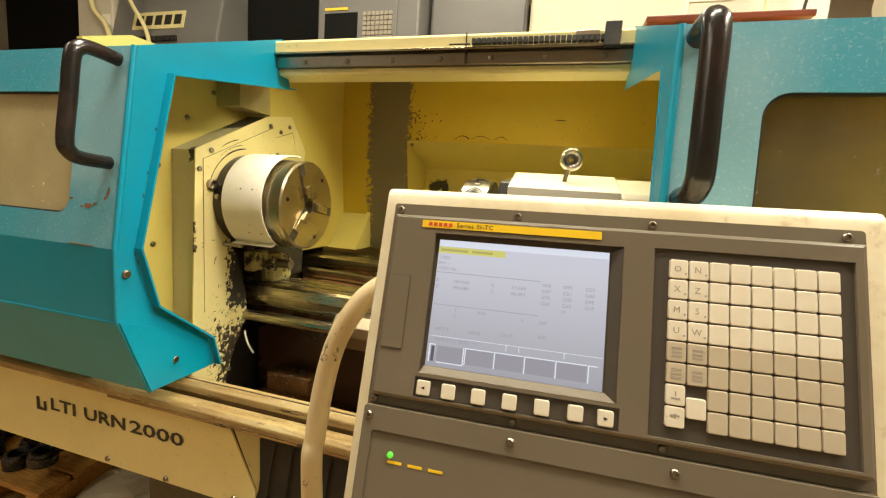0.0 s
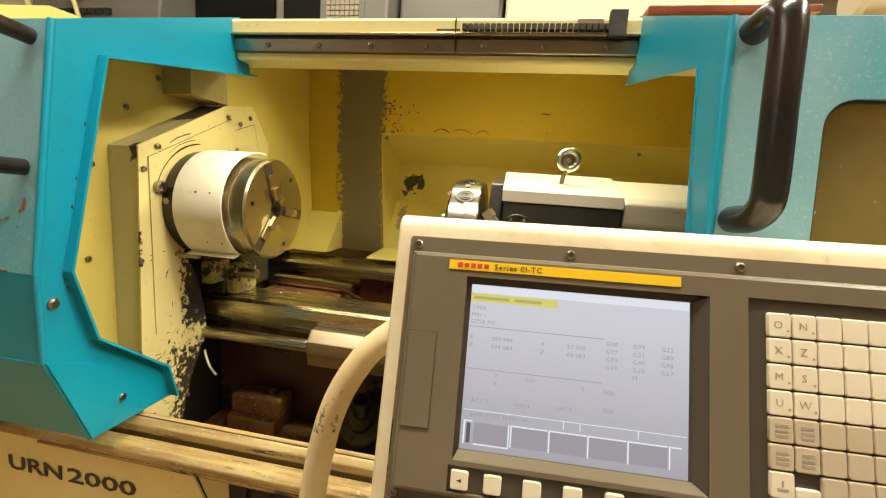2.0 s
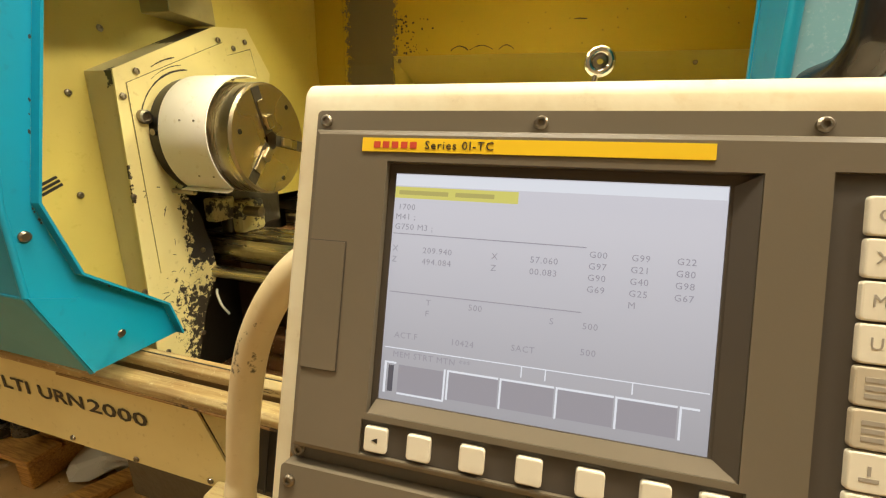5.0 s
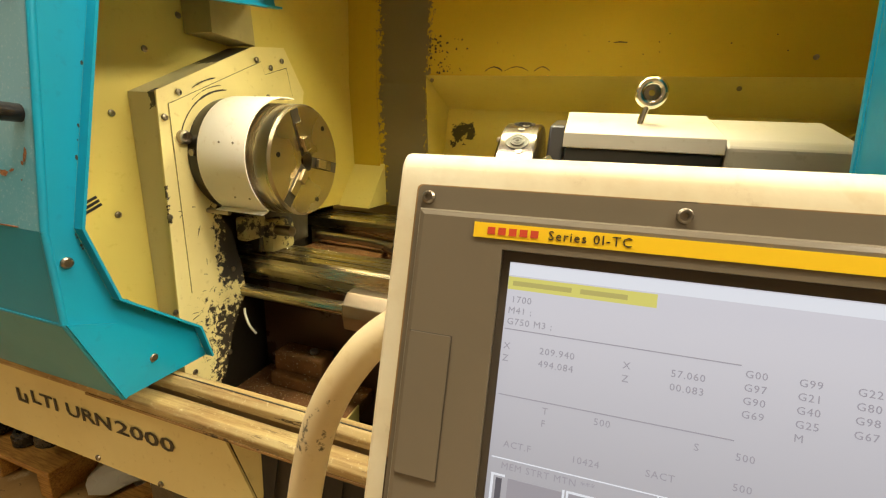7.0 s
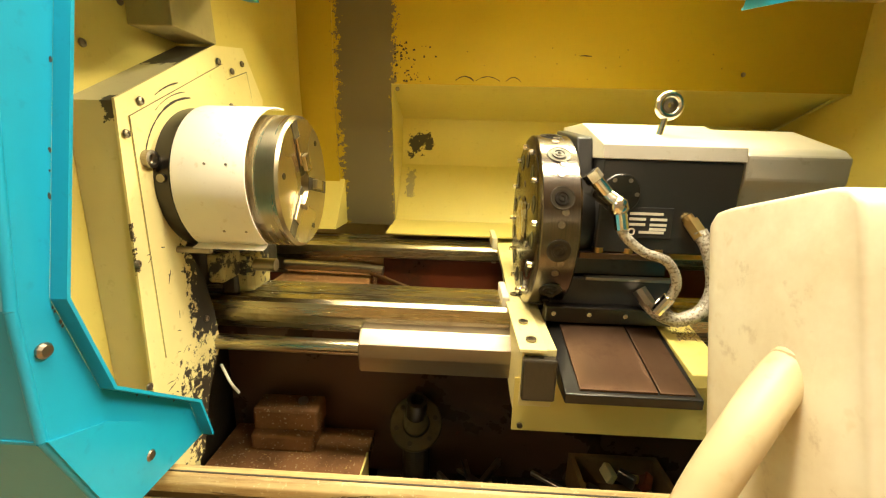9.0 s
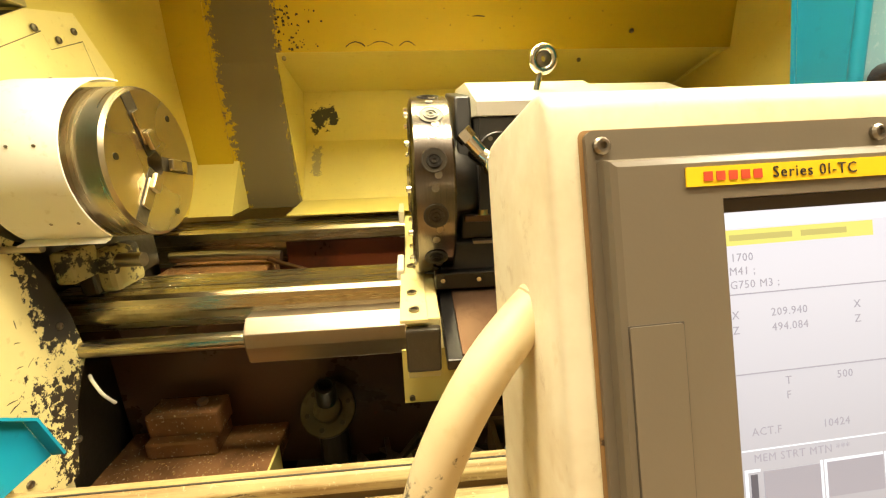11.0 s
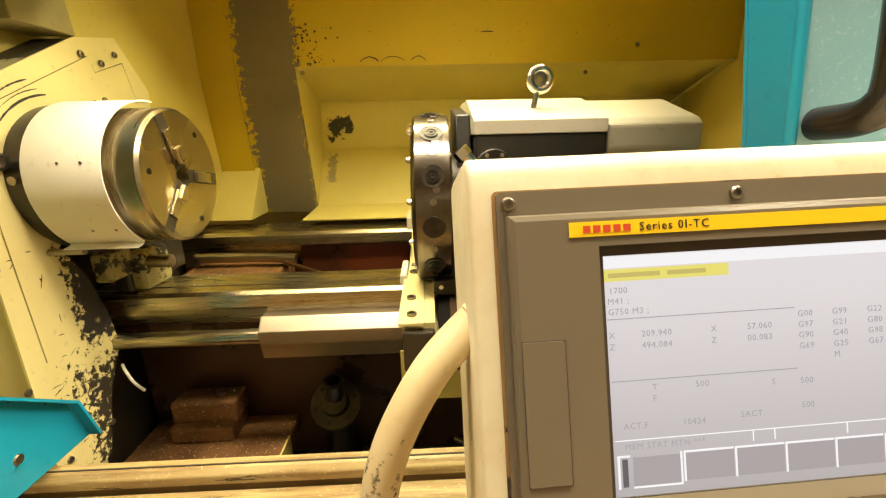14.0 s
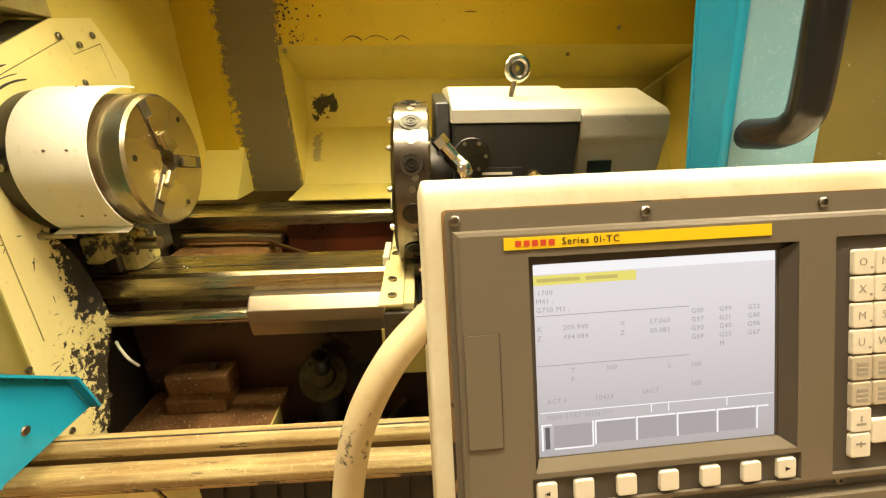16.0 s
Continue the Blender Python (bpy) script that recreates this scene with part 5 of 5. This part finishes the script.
                   ("T", 0.0765, 0.1060), ("F", 0.0765, 0.1120), ("500", 0.100, 0.1060), ("S", 0.142, 0.1080), ("500", 0.158, 0.1085), ("500", 0.158, 0.1215), ("ACT.F", 0.060, 0.1255), ("10424", 0.092, 0.1255), ("SACT", 0.124, 0.1240), ("MEM STRT MTN ***", 0.060, 0.1362)):
    on_face("readout", moved(words(text, 0.0046, 0.00005, "LEFT", 1.12), Matrix.Translation((u, -v, 0.0006))), SCREEN_G, screen)
for k in range(4):
    u0 = 0.0915 + 0.0282 * k
    shown("menu_edge", u0, 0.1405, u0 + 0.0274, 0.1415, SCREEN_W)
    shown("menu_edge", u0, 0.1415, u0 + 0.0010, 0.1565, SCREEN_W)
    shown("menu_face", u0 + 0.0012, 0.1417, u0 + 0.0274, 0.1560, SCREEN_M)
shown("menu_face", 0.0640, 0.1417, 0.0895, 0.1568, SCREEN_M)
shown("menu_edge", 0.0640, 0.1570, 0.0905, 0.1580, SCREEN_W)
shown("menu_edge", 0.0897, 0.1405, 0.0907, 0.1570, SCREEN_W)
shown("menu_edge", 0.0557, 0.1405, 0.0625, 0.1415, SCREEN_W)
shown("menu_edge", 0.0557, 0.1415, 0.0570, 0.1580, SCREEN_W)
shown("menu_mark", 0.0582, 0.1425, 0.0612, 0.1570, SCREEN_D)
shown("menu_edge", 0.2045, 0.1405, 0.2130, 0.1415, SCREEN_W)
shown("menu_edge", 0.2045, 0.1415, 0.2055, 0.1565, SCREEN_W)

bar = on_face("title_strip", slab(rect(0.0345, 0.0180, 0.2085, 0.0255), 0.0066, 0.0072), YELLOW, None, "yellow title strip with lettering")
on_face("maker_mark", join(*[slab(rect(0.0415 + 0.0052 * k, 0.0200, 0.0452 + 0.0052 * k, 0.0236), 0.0073, 0.0075) for k in range(5)]), INK_RED, bar)
on_face("lettering", moved(words("Series 0I-TC", 0.0062, 0.0001, "LEFT", 1.16), Matrix.Translation((0.0705, -0.0218, 0.0074))), INK, bar)
on_face("card_slot_door", slab(rect(0.0075, 0.0767, 0.0290, 0.1490, 0.001), 0.0066, 0.0075), BEZEL, None, "closed memory card door")
on_face("card_slot_edge", slab(rect(0.0072, 0.0762, 0.0297, 0.1496), 0.0064, 0.0068), BEZEL_D)

# row of white keys below the screen
on_face("key_strip", slab(rect(0.0472, 0.1727, 0.2313, 0.1913), -0.0018, 0.0045), BEZEL_D, bezel)


def key_cap(w, h):
    bm = slab(rounded_rect(w, h, 0.0018, 3), 0, 0.0028)
    top = [e for e in bm.edges if all(v.co.z > 0.0026 for v in e.verts)]
    bmesh.ops.bevel(bm, geom=top, offset=0.0008, segments=2, affect="EDGES", profile=0.5)
    bmesh.ops.translate(bm, vec=(-w / 2, -h / 2, 0), verts=bm.verts)
    return bm


soft = None
for k in range(7):
    u = (0.0563, 0.0807, 0.1093, 0.1380, 0.1668, 0.1956, 0.2205)[k]
    v = 0.1824
    if soft is None:
        soft = on_face("soft_key", key_cap(0.0132, 0.0136), KEY_M, None, "white square key")
        soft.data.transform((FACE).inverted())
        soft.matrix_basis = FACE @ Matrix.Translation((u, -v, 0.0046))
    else:
        share("soft_key", soft, FACE @ Matrix.Translation((u, -v, 0.0046)), panel)
for u, s in ((0.0563, -1), (0.2205, 1)):
    on_face("arrow", slab([(u + 0.0020 * s, -0.1824), (u - 0.0014 * s, -0.1810), (u - 0.0014 * s, -0.1838)], 0.0075, 0.0077), INK)

# keypad
on_face("keypad_strip", slab(rect(0.2545, 0.0292, 0.4048, 0.1903), -0.0018, 0.0040), BEZEL_D, bezel, "dark keypad field")
LET = ["ON", "XZ", "MS", "UW"]
cap = None
for r in range(8):
    for c in range(8):
        u, v = 0.2745 + 0.0160 * c, 0.0468 + 0.0179 * r
        if c == 1 and r in (6, 7):
            v += 0.009 if r == 6 else 0.0
            if r == 7:
                continue
        mat = KEY_M if r < 4 or (c, r) == (1, 6) else KEY_G
        if r >= 6 and c == 0:
            mat = KEY_M
        if cap is None:
            cap = on_face("key", key_cap(0.0150, 0.0168), KEY_M)
            cap.data.transform(FACE.inverted())
            cap.matrix_basis = FACE @ Matrix.Translation((u, -v, 0.0041))
            grey = on_face("key", key_cap(0.0150, 0.0168), KEY_G)
            grey.data.transform(FACE.inverted())
            grey.matrix_basis = FACE @ Matrix.Translation((0.2745, -(0.0468 + 0.0179 * 4), 0.0041))
        elif (c, r) != (0, 4):
            share("key", cap if mat is KEY_M else grey, FACE @ Matrix.Translation((u, -v, 0.0041)), panel)
        if c < 2 and r < 4:
            on_face("key_letter", moved(words(LET[r][c], 0.0075, 0.0001), Matrix.Translation((u - 0.001, -v, 0.0070))), INK_G)
            on_face("key_small_mark", slab([(u + 0.0045, -v - 0.0045), (u + 0.006, -v - 0.0045), (u + 0.006, -v - 0.003), (u + 0.0045, -v - 0.003)], 0.0069, 0.0071), INK_G)
        elif c < 2 and r in (4, 5):
            on_face("key_word_bar", join(*[slab(rect(u - 0.004, v - 0.004 + 0.0034 * j, u + 0.004, v - 0.002 + 0.0034 * j), 0.0069, 0.0071) for j in range(3)]), INK_G)
        elif c == 0 and r > 5:
            on_face("key_word_bar", join(slab(rect(u - 0.0035, v + 0.002 * (13 - 2 * r), u + 0.0035, v + 0.002 * (13 - 2 * r) + 0.0016), 0.0069, 0.0071), slab(rect(u - 0.0006, v - 0.003, u + 0.0006, v + 0.001), 0.0069, 0.0071)), INK_G)

# screws and the lower operator field
scr = None
for u, v in ((0.0062, 0.0062), (0.1297, 0.0062), (0.2535, 0.0062), (0.405, 0.0062), (0.0062, 0.201), (0.142, 0.201), (0.268, 0.2010), (0.0062, 0.215), (0.142, 0.216), (0.276, 0.216)):
    m = FACE @ Matrix.Translation((u, -v, -0.002 if v < 0.205 else 0.0065))
    if scr is None:
        scr = on_face("face_screw", turned([(0, 0), (0, 0.0036), (0.0012, 0.0036), (0.0022, 0.0026), (0.0022, 0.0016), (0.0010, 0.0014), (0.0010, 0)], Matrix.Identity(4), 14), BOLT_M)
        scr.data.transform(FACE.inverted())
        scr.matrix_basis = m
    else:
        share("face_screw", scr, m, panel)
lower = on_face("lower_bezel", slab(rect(0.0, 0.206, 0.418, 0.46, 0.003), -0.0045, 0.0065, [rect(0.010, 0.228, 0.405, 0.45, 0.004)]), BEZEL, None, "grey-brown lower operator bezel")
on_face("lower_field", slab(rect(0.010, 0.228, 0.405, 0.45), -0.0040, 0.0045), BEZEL, lower)
on_face("lamp", turned([(0, 0.003), (0.002, 0.0028), (0.003, 0.0015), (0.003, 0)], Matrix.Identity(4), 12), LED_G, None, "small green lamp", None, 0.032, 0.248, 0.0046)
for k in range(3):
    on_face("legend_bar", slab(rect(0.030 + 0.02 * k, 0.253, 0.044 + 0.02 * k, 0.2555), 0.0046, 0.0049), YELLOW)
for k in range(4):
    on_face("push_button", turned([(0, 0.013), (0.004, 0.013), (0.005, 0.011), (0.006, 0.010), (0.006, 0)], Matrix.Identity(4), 20), KEY_G, None, "round push button", 40, 0.07 + 0.07 * k, 0.33, 0.0046)

# cable conduit from the housing
conduit = thing("cable_conduit", "thick cream cable conduit with scuffs, hanging beside the panel", "conduit", (0.60, -0.44, 0.0))
part("hose", tube([(0.700, -0.478, 1.004), (0.683, -0.483, 0.992), (0.657, -0.498, 0.968), (0.633, -0.507, 0.923), (0.620, -0.512, 0.868), (0.613, -0.517, 0.80), (0.612, -0.52, 0.74), (0.62, -0.50, 0.45), (0.63, -0.46, 0.2), (0.64, -0.44, 0.0)], 0.0124, 18, 10, 0.0), CONDUIT_M, conduit, smooth=80)
part("gland", cyl((0.699, -0.478, 1.0035), (0.688, -0.482, 0.9955), 0.0136, 18, 0.002), CONDUIT_M, conduit, smooth=40)
part("floor_ferrule", turned([(0, 0.0128), (0, 0.020), (0.004, 0.021), (0.030, 0.017), (0.032, 0.0128)], pose(0.64, -0.44, 0.0), 20), STEEL_D, conduit, smooth=40)


# ---------------------------------------------------------------- machines behind
hood = thing("grey_lathe", "grey machine hood with a yellow sign behind the lathe", "machine", (-1.7, 1.5, 0))
part("hood_shell", prism([(1.20, 0.3), (1.20, 1.98), (1.28, 2.35), (2.2, 2.4), (2.2, 0.3)], -2.10, -1.23, 0.01), GREY_BG, hood)
# solid near-black box stands for the shade inside the hood opening
part("opening_shade_block", box(-1.225, 1.45, 0.0, -0.54, 2.2, 2.5), DARK_BG, hood)
sign = part("sign", moved(slab(rounded_rect(0.42, 0.115, 0.004), 0, 0.006), Matrix.Translation((-1.92, 1.213, 2.035)) @ pose(0, 0, 0, 78, 0, 0)), SIGN_Y, hood, "pale yellow sign with dark bars")
for k in range(5):
    part("sign_bar", moved(box(0.03 + 0.078 * k, 0.025, 0.007, 0.085 + 0.078 * k, 0.09, 0.008), Matrix.Translation((-1.92, 1.213, 2.035)) @ pose(0, 0, 0, 78, 0, 0)), INK, sign)
for k in range(8):
    part("vent_slot", box(-1.94 + 0.052 * k, 1.185, 1.955, -1.90 + 0.052 * k, 1.1985, 1.985), INK, hood)
# block added to give the unlit background its darkness
far = thing("dark_backdrop", "near-black block added for the unlit background behind the cream cabinet", "machine", (-3.2, 2.2, 0))
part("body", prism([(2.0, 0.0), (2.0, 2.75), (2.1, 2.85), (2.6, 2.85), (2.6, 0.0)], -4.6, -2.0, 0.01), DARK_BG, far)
part("ledge", box(-4.6, 1.96, 1.9, -2.3, 1.9995, 1.94, 0.004), GREY_BG, far)
cab = thing("white_cabinet", "cream electrical cabinet with a small round mark", "cabinet", (-2.35, 1.5, 0))
part("body", box(-2.42, 1.22, 0.0, -2.104, 1.9, 2.26, 0.01), LIGHT_BG, cab)
part("label", box(-2.19, 1.2145, 2.08, -2.12, 1.219, 2.15), WHITE, cab)
part("cable", tube([(-2.25, 1.19, 2.5), (-2.24, 1.19, 2.2), (-2.10, 1.19, 2.02), (-2.05, 1.19, 1.6)], 0.014), SIGN_Y, cab, "yellow loose cable")
part("cable", tube([(-1.98, 1.15, 2.5), (-1.86, 1.15, 2.2), (-1.74, 1.17, 1.98), (-1.7, 1.18, 1.6)], 0.012), SIGN_Y, cab)

ctl = thing("grey_control_unit", "grey control unit with a dark screen and keypad behind the lathe", "control unit", (-0.2, 1.4, 0))
part("body", box(-0.535, 1.20, 0.0, 0.07, 1.7, 2.22, 0.012), GREY_BG, ctl)
part("face", box(-0.52, 1.190, 1.85, -0.05, 1.1985, 2.13, 0.003), GREY_BG, ctl)
part("screen", box(-0.48, 1.184, 1.90, -0.28, 1.189, 2.06, 0.002), DARK_BG, ctl, "dark unlit screen")
part("strip", box(-0.48, 1.185, 2.075, -0.34, 1.189, 2.088), YELLOW, ctl)
for r in range(6):
    for c in range(7):
        part("key", box(-0.245 + 0.025 * c, 1.183, 1.915 + 0.025 * r, -0.226 + 0.025 * c, 1.189, 1.934 + 0.025 * r), INK_G, ctl)
col = thing("grey_cabinet", "blue-grey machine cabinet behind the control unit", "cabinet", (0.4, 1.5, 0))
part("body", box(0.085, 1.35, 0.0, 0.62, 1.9, 2.6, 0.01), GREY_BG, col)
part("door", box(0.10, 1.338, 0.1, 0.605, 1.3495, 2.58, 0.004), GREY_BG, col)
lb = thing("cream_machine", "cream machine housing standing behind the lathe", "machine", (1.0, 1.5, 0))
part("body", box(0.64, 1.25, 0.0, 1.35, 1.9, 2.12, 0.015), LIGHT_BG, lb)
part("cap", box(0.62, 1.23, 2.125, 1.36, 1.9, 2.16, 0.006), LIGHT_BG, lb)
lb2 = thing("cream_cabinet", "tall pale cabinet with a dark edge", "cabinet", (1.8, 1.9, 0))
part("body", box(1.42, 1.7, 0.0, 2.1, 2.2, 2.7, 0.012), LIGHT_BG, lb2)
part("edge_strip", box(1.40, 1.69, 0.0, 1.418, 1.72, 2.7), DARK_BG, lb2)
ml = thing("pale_motor", "pale rounded motor housing behind the lathe", "machine", (2.5, 1.4, 0))
part("body", cyl((2.1, 1.3, 2.05), (3.2, 1.3, 2.05), 0.10, 32, 0.02), LIGHT_BG, ml, smooth=40)
part("stand", box(2.3, 1.2, 0.0, 2.9, 1.5, 1.97, 0.01), LIGHT_BG, ml)
tray = thing("red_toolbox", "flat red metal tray lying on top of the lathe", "tray", (1.2, 0.25, 1.5))
part("body", box(1.02, 0.16, 1.5305, 1.35, 0.36, 1.545, 0.003), RED_IN, tray)

# ---------------------------------------------------------------- pallet with ring nuts on the floor
pal = thing("wooden_pallet", "worn low wooden pallet on the floor beside the lathe", "pallet", (-0.8, 0.0, 0.0))
for k in range(4):
    part("board", box(-1.15, -0.14 + 0.10 * k, 0.081, -0.58, -0.05 + 0.10 * k, 0.100, 0.003, 1), WOOD, pal)
for x in (-1.14, -0.88, -0.64):
    part("bearer", box(x, -0.14, 0.0, x + 0.055, 0.25, 0.080, 0.003, 1), WOOD, pal)
rr = random.Random(7)
for k in range(13):
    x, y = -1.05 + 0.40 * rr.random(), -0.09 + 0.24 * rr.random()
    z = 0.101 + (0.047 if k > 7 else 0.0)
    m = Matrix.Translation((x, y, z + (0.03 if k % 3 == 0 else 0.0))) @ pose(0, 0, 0, 90 if k % 3 == 0 else 8 * (k > 7), 0, 47 * k)
    bm = turned([(0, 0.022), (0, 0.036), (0.002, 0.039), (0.034, 0.039), (0.035, 0.035), (0.044, 0.034), (0.046, 0.032), (0.046, 0.025), (0.042, 0.022), (0, 0.022)], m, 32)
    ob = part("collar_ring", bm, RING_M, None, "", 40)
    tagged(ob, "black oily steel collar ring heaped on the pallet", "ring", "rings on the pallet")
plank = part("floor_plank", moved(box(-0.30, -0.03, 0, 0.30, 0.03, 0.03, 0.003), Matrix.Translation((-0.30, 0.06, 0.0)) @ pose(0, 0, 0, 0, 0, 62)), WOOD)
tagged(plank, "yellowish wooden plank lying on the floor", "plank")
bag = bmesh.new()
bmesh.ops.create_icosphere(bag, subdivisions=4, radius=1)
for v in bag.verts:
    n = noise.fractal(v.co * 2.3, 1.0, 2.0, 4)
    v.co = Vector((v.co.x * 0.24, v.co.y * 0.17, max(-0.02, v.co.z * 0.04))) * (1 + 0.55 * n)
bmesh.ops.translate(bag, vec=(-0.44, 0.14, 0.02), verts=bag.verts)
for v in bag.verts:
    v.co.z = max(v.co.z, 0.0)
rag = part("crumpled_sheet", bag, LIGHT_BG, None)
tagged(rag, "crumpled pale plastic sheet on the oily floor", "plastic sheet")

part("paper", box(1.44, 1.692, 2.25, 1.66, 1.698, 2.42), WHITE, lb2, "white paper sheet")
part("vent", box(1.72, 1.690, 2.02, 1.80, 1.698, 2.08, 0.003), GREY_BG, lb2)
wire = part("hanging_cable", tube([(1.98, 1.6, 3.4), (1.97, 1.6, 2.4), (1.93, 1.6, 1.9), (1.9, 1.6, 0.0)], 0.008, 8), RUBBER)
tagged(wire, "thin black cable hanging behind the lathe", "cable")
wire2 = part("hanging_cable", tube([(1.80, 1.6, 3.4), (1.79, 1.6, 2.4), (1.77, 1.6, 1.9), (1.75, 1.6, 0.0)], 0.008, 8), SIGN_Y)
tagged(wire2, "thin yellow cable hanging behind the lathe", "cable")
part("rating_label", box(2.25, 1.190, 2.06, 2.42, 1.198, 2.14, 0.002), GREY_BG, ml)
part("tray_slot", box(0.68, 1.235, 2.17, 0.86, 1.25, 2.21), DARK_BG, lb)
jar = thing("spray_can", "white and red spray can lying on the control unit", "can", (-0.25, 1.35, 2.22))
part("body", cyl((-0.36, 1.35, 2.252), (-0.12, 1.35, 2.252), 0.032, 20, 0.004), WHITE, jar, smooth=40)
part("cap", cyl((-0.40, 1.35, 2.252), (-0.361, 1.35, 2.252), 0.028, 20, 0.004), INK_RED, jar, smooth=40)


# ---------------------------------------------------------------- wear and swarf
def streak(name, pts, width, mat, parent, label=""):
    """A thin flat mark painted along a path just above a wall that faces +x."""
    bm = bmesh.new()
    a = []
    for i, (x, y, z) in enumerate(pts):
        p = Vector((y, z))
        q = Vector(pts[min(i + 1, len(pts) - 1)][1:])
        o = Vector(pts[max(i - 1, 0)][1:])
        d = (q - o).normalized()
        n = Vector((-d.y, d.x)) * width * (0.5 if i in (0, len(pts) - 1) else 1.0) * (0.7 + 0.6 * noise.noise(Vector((i * 0.7, y * 9, z * 9))))
        a.append((bm.verts.new((x, p.x - n.x, p.y - n.y)), bm.verts.new((x, p.x + n.x, p.y + n.y))))
    for (p, q), (r, s) in zip(a, a[1:]):
        bm.faces.new((p, q, s, r))
    return part(name, bm, mat, parent, label)


def arc_mark(cy, cz, r, a0, a1, w, x=0.0024):
    return [(x, cy + r * math.cos(radians(a0 + (a1 - a0) * k / 14)), cz + r * math.sin(radians(a0 + (a1 - a0) * k / 14))) for k in range(15)]


for r, a0, a1, w in ((0.146, 95, 160, 0.0022), (0.156, 100, 132, 0.0010), (0.172, 104, 126, 0.0016)):
    streak("scuff_mark", arc_mark(CY, CZ, r, a0, a1, w), w, SCUFF, lathe)
# joint of the inspection cover
for pts in ([(-0.085, 0.75), (-0.088, 1.148), (0.171, 1.270), (0.183, 1.242), (0.266, 1.271), (0.286, 1.204)],):
    streak("cover_joint", [(0.0022, y, z) for y, z in pts], 0.0011, SCUFF, lathe)
sr = random.Random(11)
for k in range(26):
    y, z = -0.09 + 0.10 * sr.random(), 0.58 + 0.36 * sr.random()
    a, ln = sr.random() * 3.1, 0.003 + 0.010 * sr.random() ** 2
    streak("paint_nick", [(0.0008, y - ln * math.cos(a), z - ln * math.sin(a)), (0.0008, y, z + 0.001), (0.0008, y + ln * math.cos(a), z + ln * math.sin(a))], 0.0009 + 0.0008 * sr.random(), SCUFF, lathe)


def wall_mark(pts, w, y=0.5988):
    """A dark chip line on the back panel, which faces -y."""
    bm = bmesh.new()
    a = [(bm.verts.new((x, y, z - w * (0.4 + sr.random()))), bm.verts.new((x, y, z + w * (0.4 + sr.random())))) for x, z in pts]
    for (p, q), (r, s) in zip(a, a[1:]):
        bm.faces.new((p, r, s, q))
    return part("paint_chip", bm, SCUFF, lathe)


wall_mark([(0.83, 1.392), (0.845, 1.393), (0.865, 1.392)], 0.0016)
for x0, n, w in ((0.47, 6, 0.0022), (0.53, 8, 0.0012), (0.62, 5, 0.0012)):
    wall_mark([(x0 + 0.009 * k, 1.318 + 0.012 * math.sin(3.1 * k / n)) for k in range(n + 1)], w)
for k in range(60):
    x = 0.285 + 0.13 * sr.random() ** 2
    z = 1.31 + 0.11 * sr.random()
    s = 0.0012 + 0.0025 * sr.random() ** 2
    wall_mark([(x, z), (x + s, z + s * 0.5), (x + 2 * s, z)], s)
for k in range(14):
    x = 0.50 + 0.85 * sr.random()
    z = 1.315 + 0.10 * sr.random()
    wall_mark([(x, z), (x + 0.0015, z), (x + 0.003, z)], 0.0013)
# bolts of the back panel
for x, y, z in ((0.293, 0.62, 1.292), (1.17, 0.66, 1.283), (1.30, 0.60, 1.35)):
    share("bolt", bolt_mesh, Matrix.Translation((x, y - 0.006, z)) @ pose(0, 0, 0, 90, 0, 0), lathe)


def swarf(name, label, n, place, mat, lo=0.002, hi=0.007):
    """Loose curled metal chips."""
    bm = bmesh.new()
    for k in range(n):
        p = Vector(place())
        a, s, c = sr.random() * 6.28, lo + (hi - lo) * sr.random() ** 2, 0.3 + 0.5 * sr.random()
        prev = None
        for j in range(4):
            b = a + c * j
            q = p + Vector((s * j * 0.5 * math.cos(b), s * j * 0.5 * math.sin(b), 0.0006 + 0.0012 * (j % 2)))
            w = Vector((-math.sin(b), math.cos(b), 0.5)) * s * 0.22
            pair = (bm.verts.new(q - w * 0.6), bm.verts.new(q + w))
            if prev:
                bm.faces.new((prev[0], pair[0], pair[1], prev[1]))
            prev = pair
    ob = part(name, bm, mat, None)
    return tagged(ob, label, "swarf", kind="stuff")


swarf("swarf_on_way", "bright metal chips strewn on the front bed way", 260, lambda: (0.01 + 0.20 * sr.random() ** 1.3, 0.10 + 0.10 * sr.random(), 0.8008), CHROME, 0.002, 0.005)
swarf("swarf_on_shelf", "small metal chips lying on the oily chip shelf", 420, lambda: (-0.03 + 0.31 * sr.random(), -0.14 + 0.25 * sr.random(), 0.4026), BRASS, 0.0015, 0.004)
swarf("swarf_on_block", "metal chips lying on the rusty clamp block", 120, lambda: (0.025 + 0.14 * sr.random(), 0.135 + 0.055 * sr.random(), 0.5008), CHROME, 0.0015, 0.004)
swarf("swarf_in_channel", "metal chips caught between the bed ways", 300, lambda: (0.0 + 0.5 * sr.random(), 0.215 + 0.21 * sr.random(), 0.7108), STEEL, 0.002, 0.006)
swarf("swarf_in_sump", "dull metal chips in the dark sump", 500, lambda: (0.33 + 0.7 * sr.random(), -0.15 + 0.34 * sr.random(), 0.2808), STEEL_D, 0.003, 0.012)
swarf("swarf_on_saddle", "metal chips on the saddle beside the slide cover", 160, lambda: (SX + 0.285 + 0.045 * sr.random(), -0.02 + 0.07 * sr.random(), 0.795 + 0.004 * sr.random()), BROWN_PLATE, 0.002, 0.005)
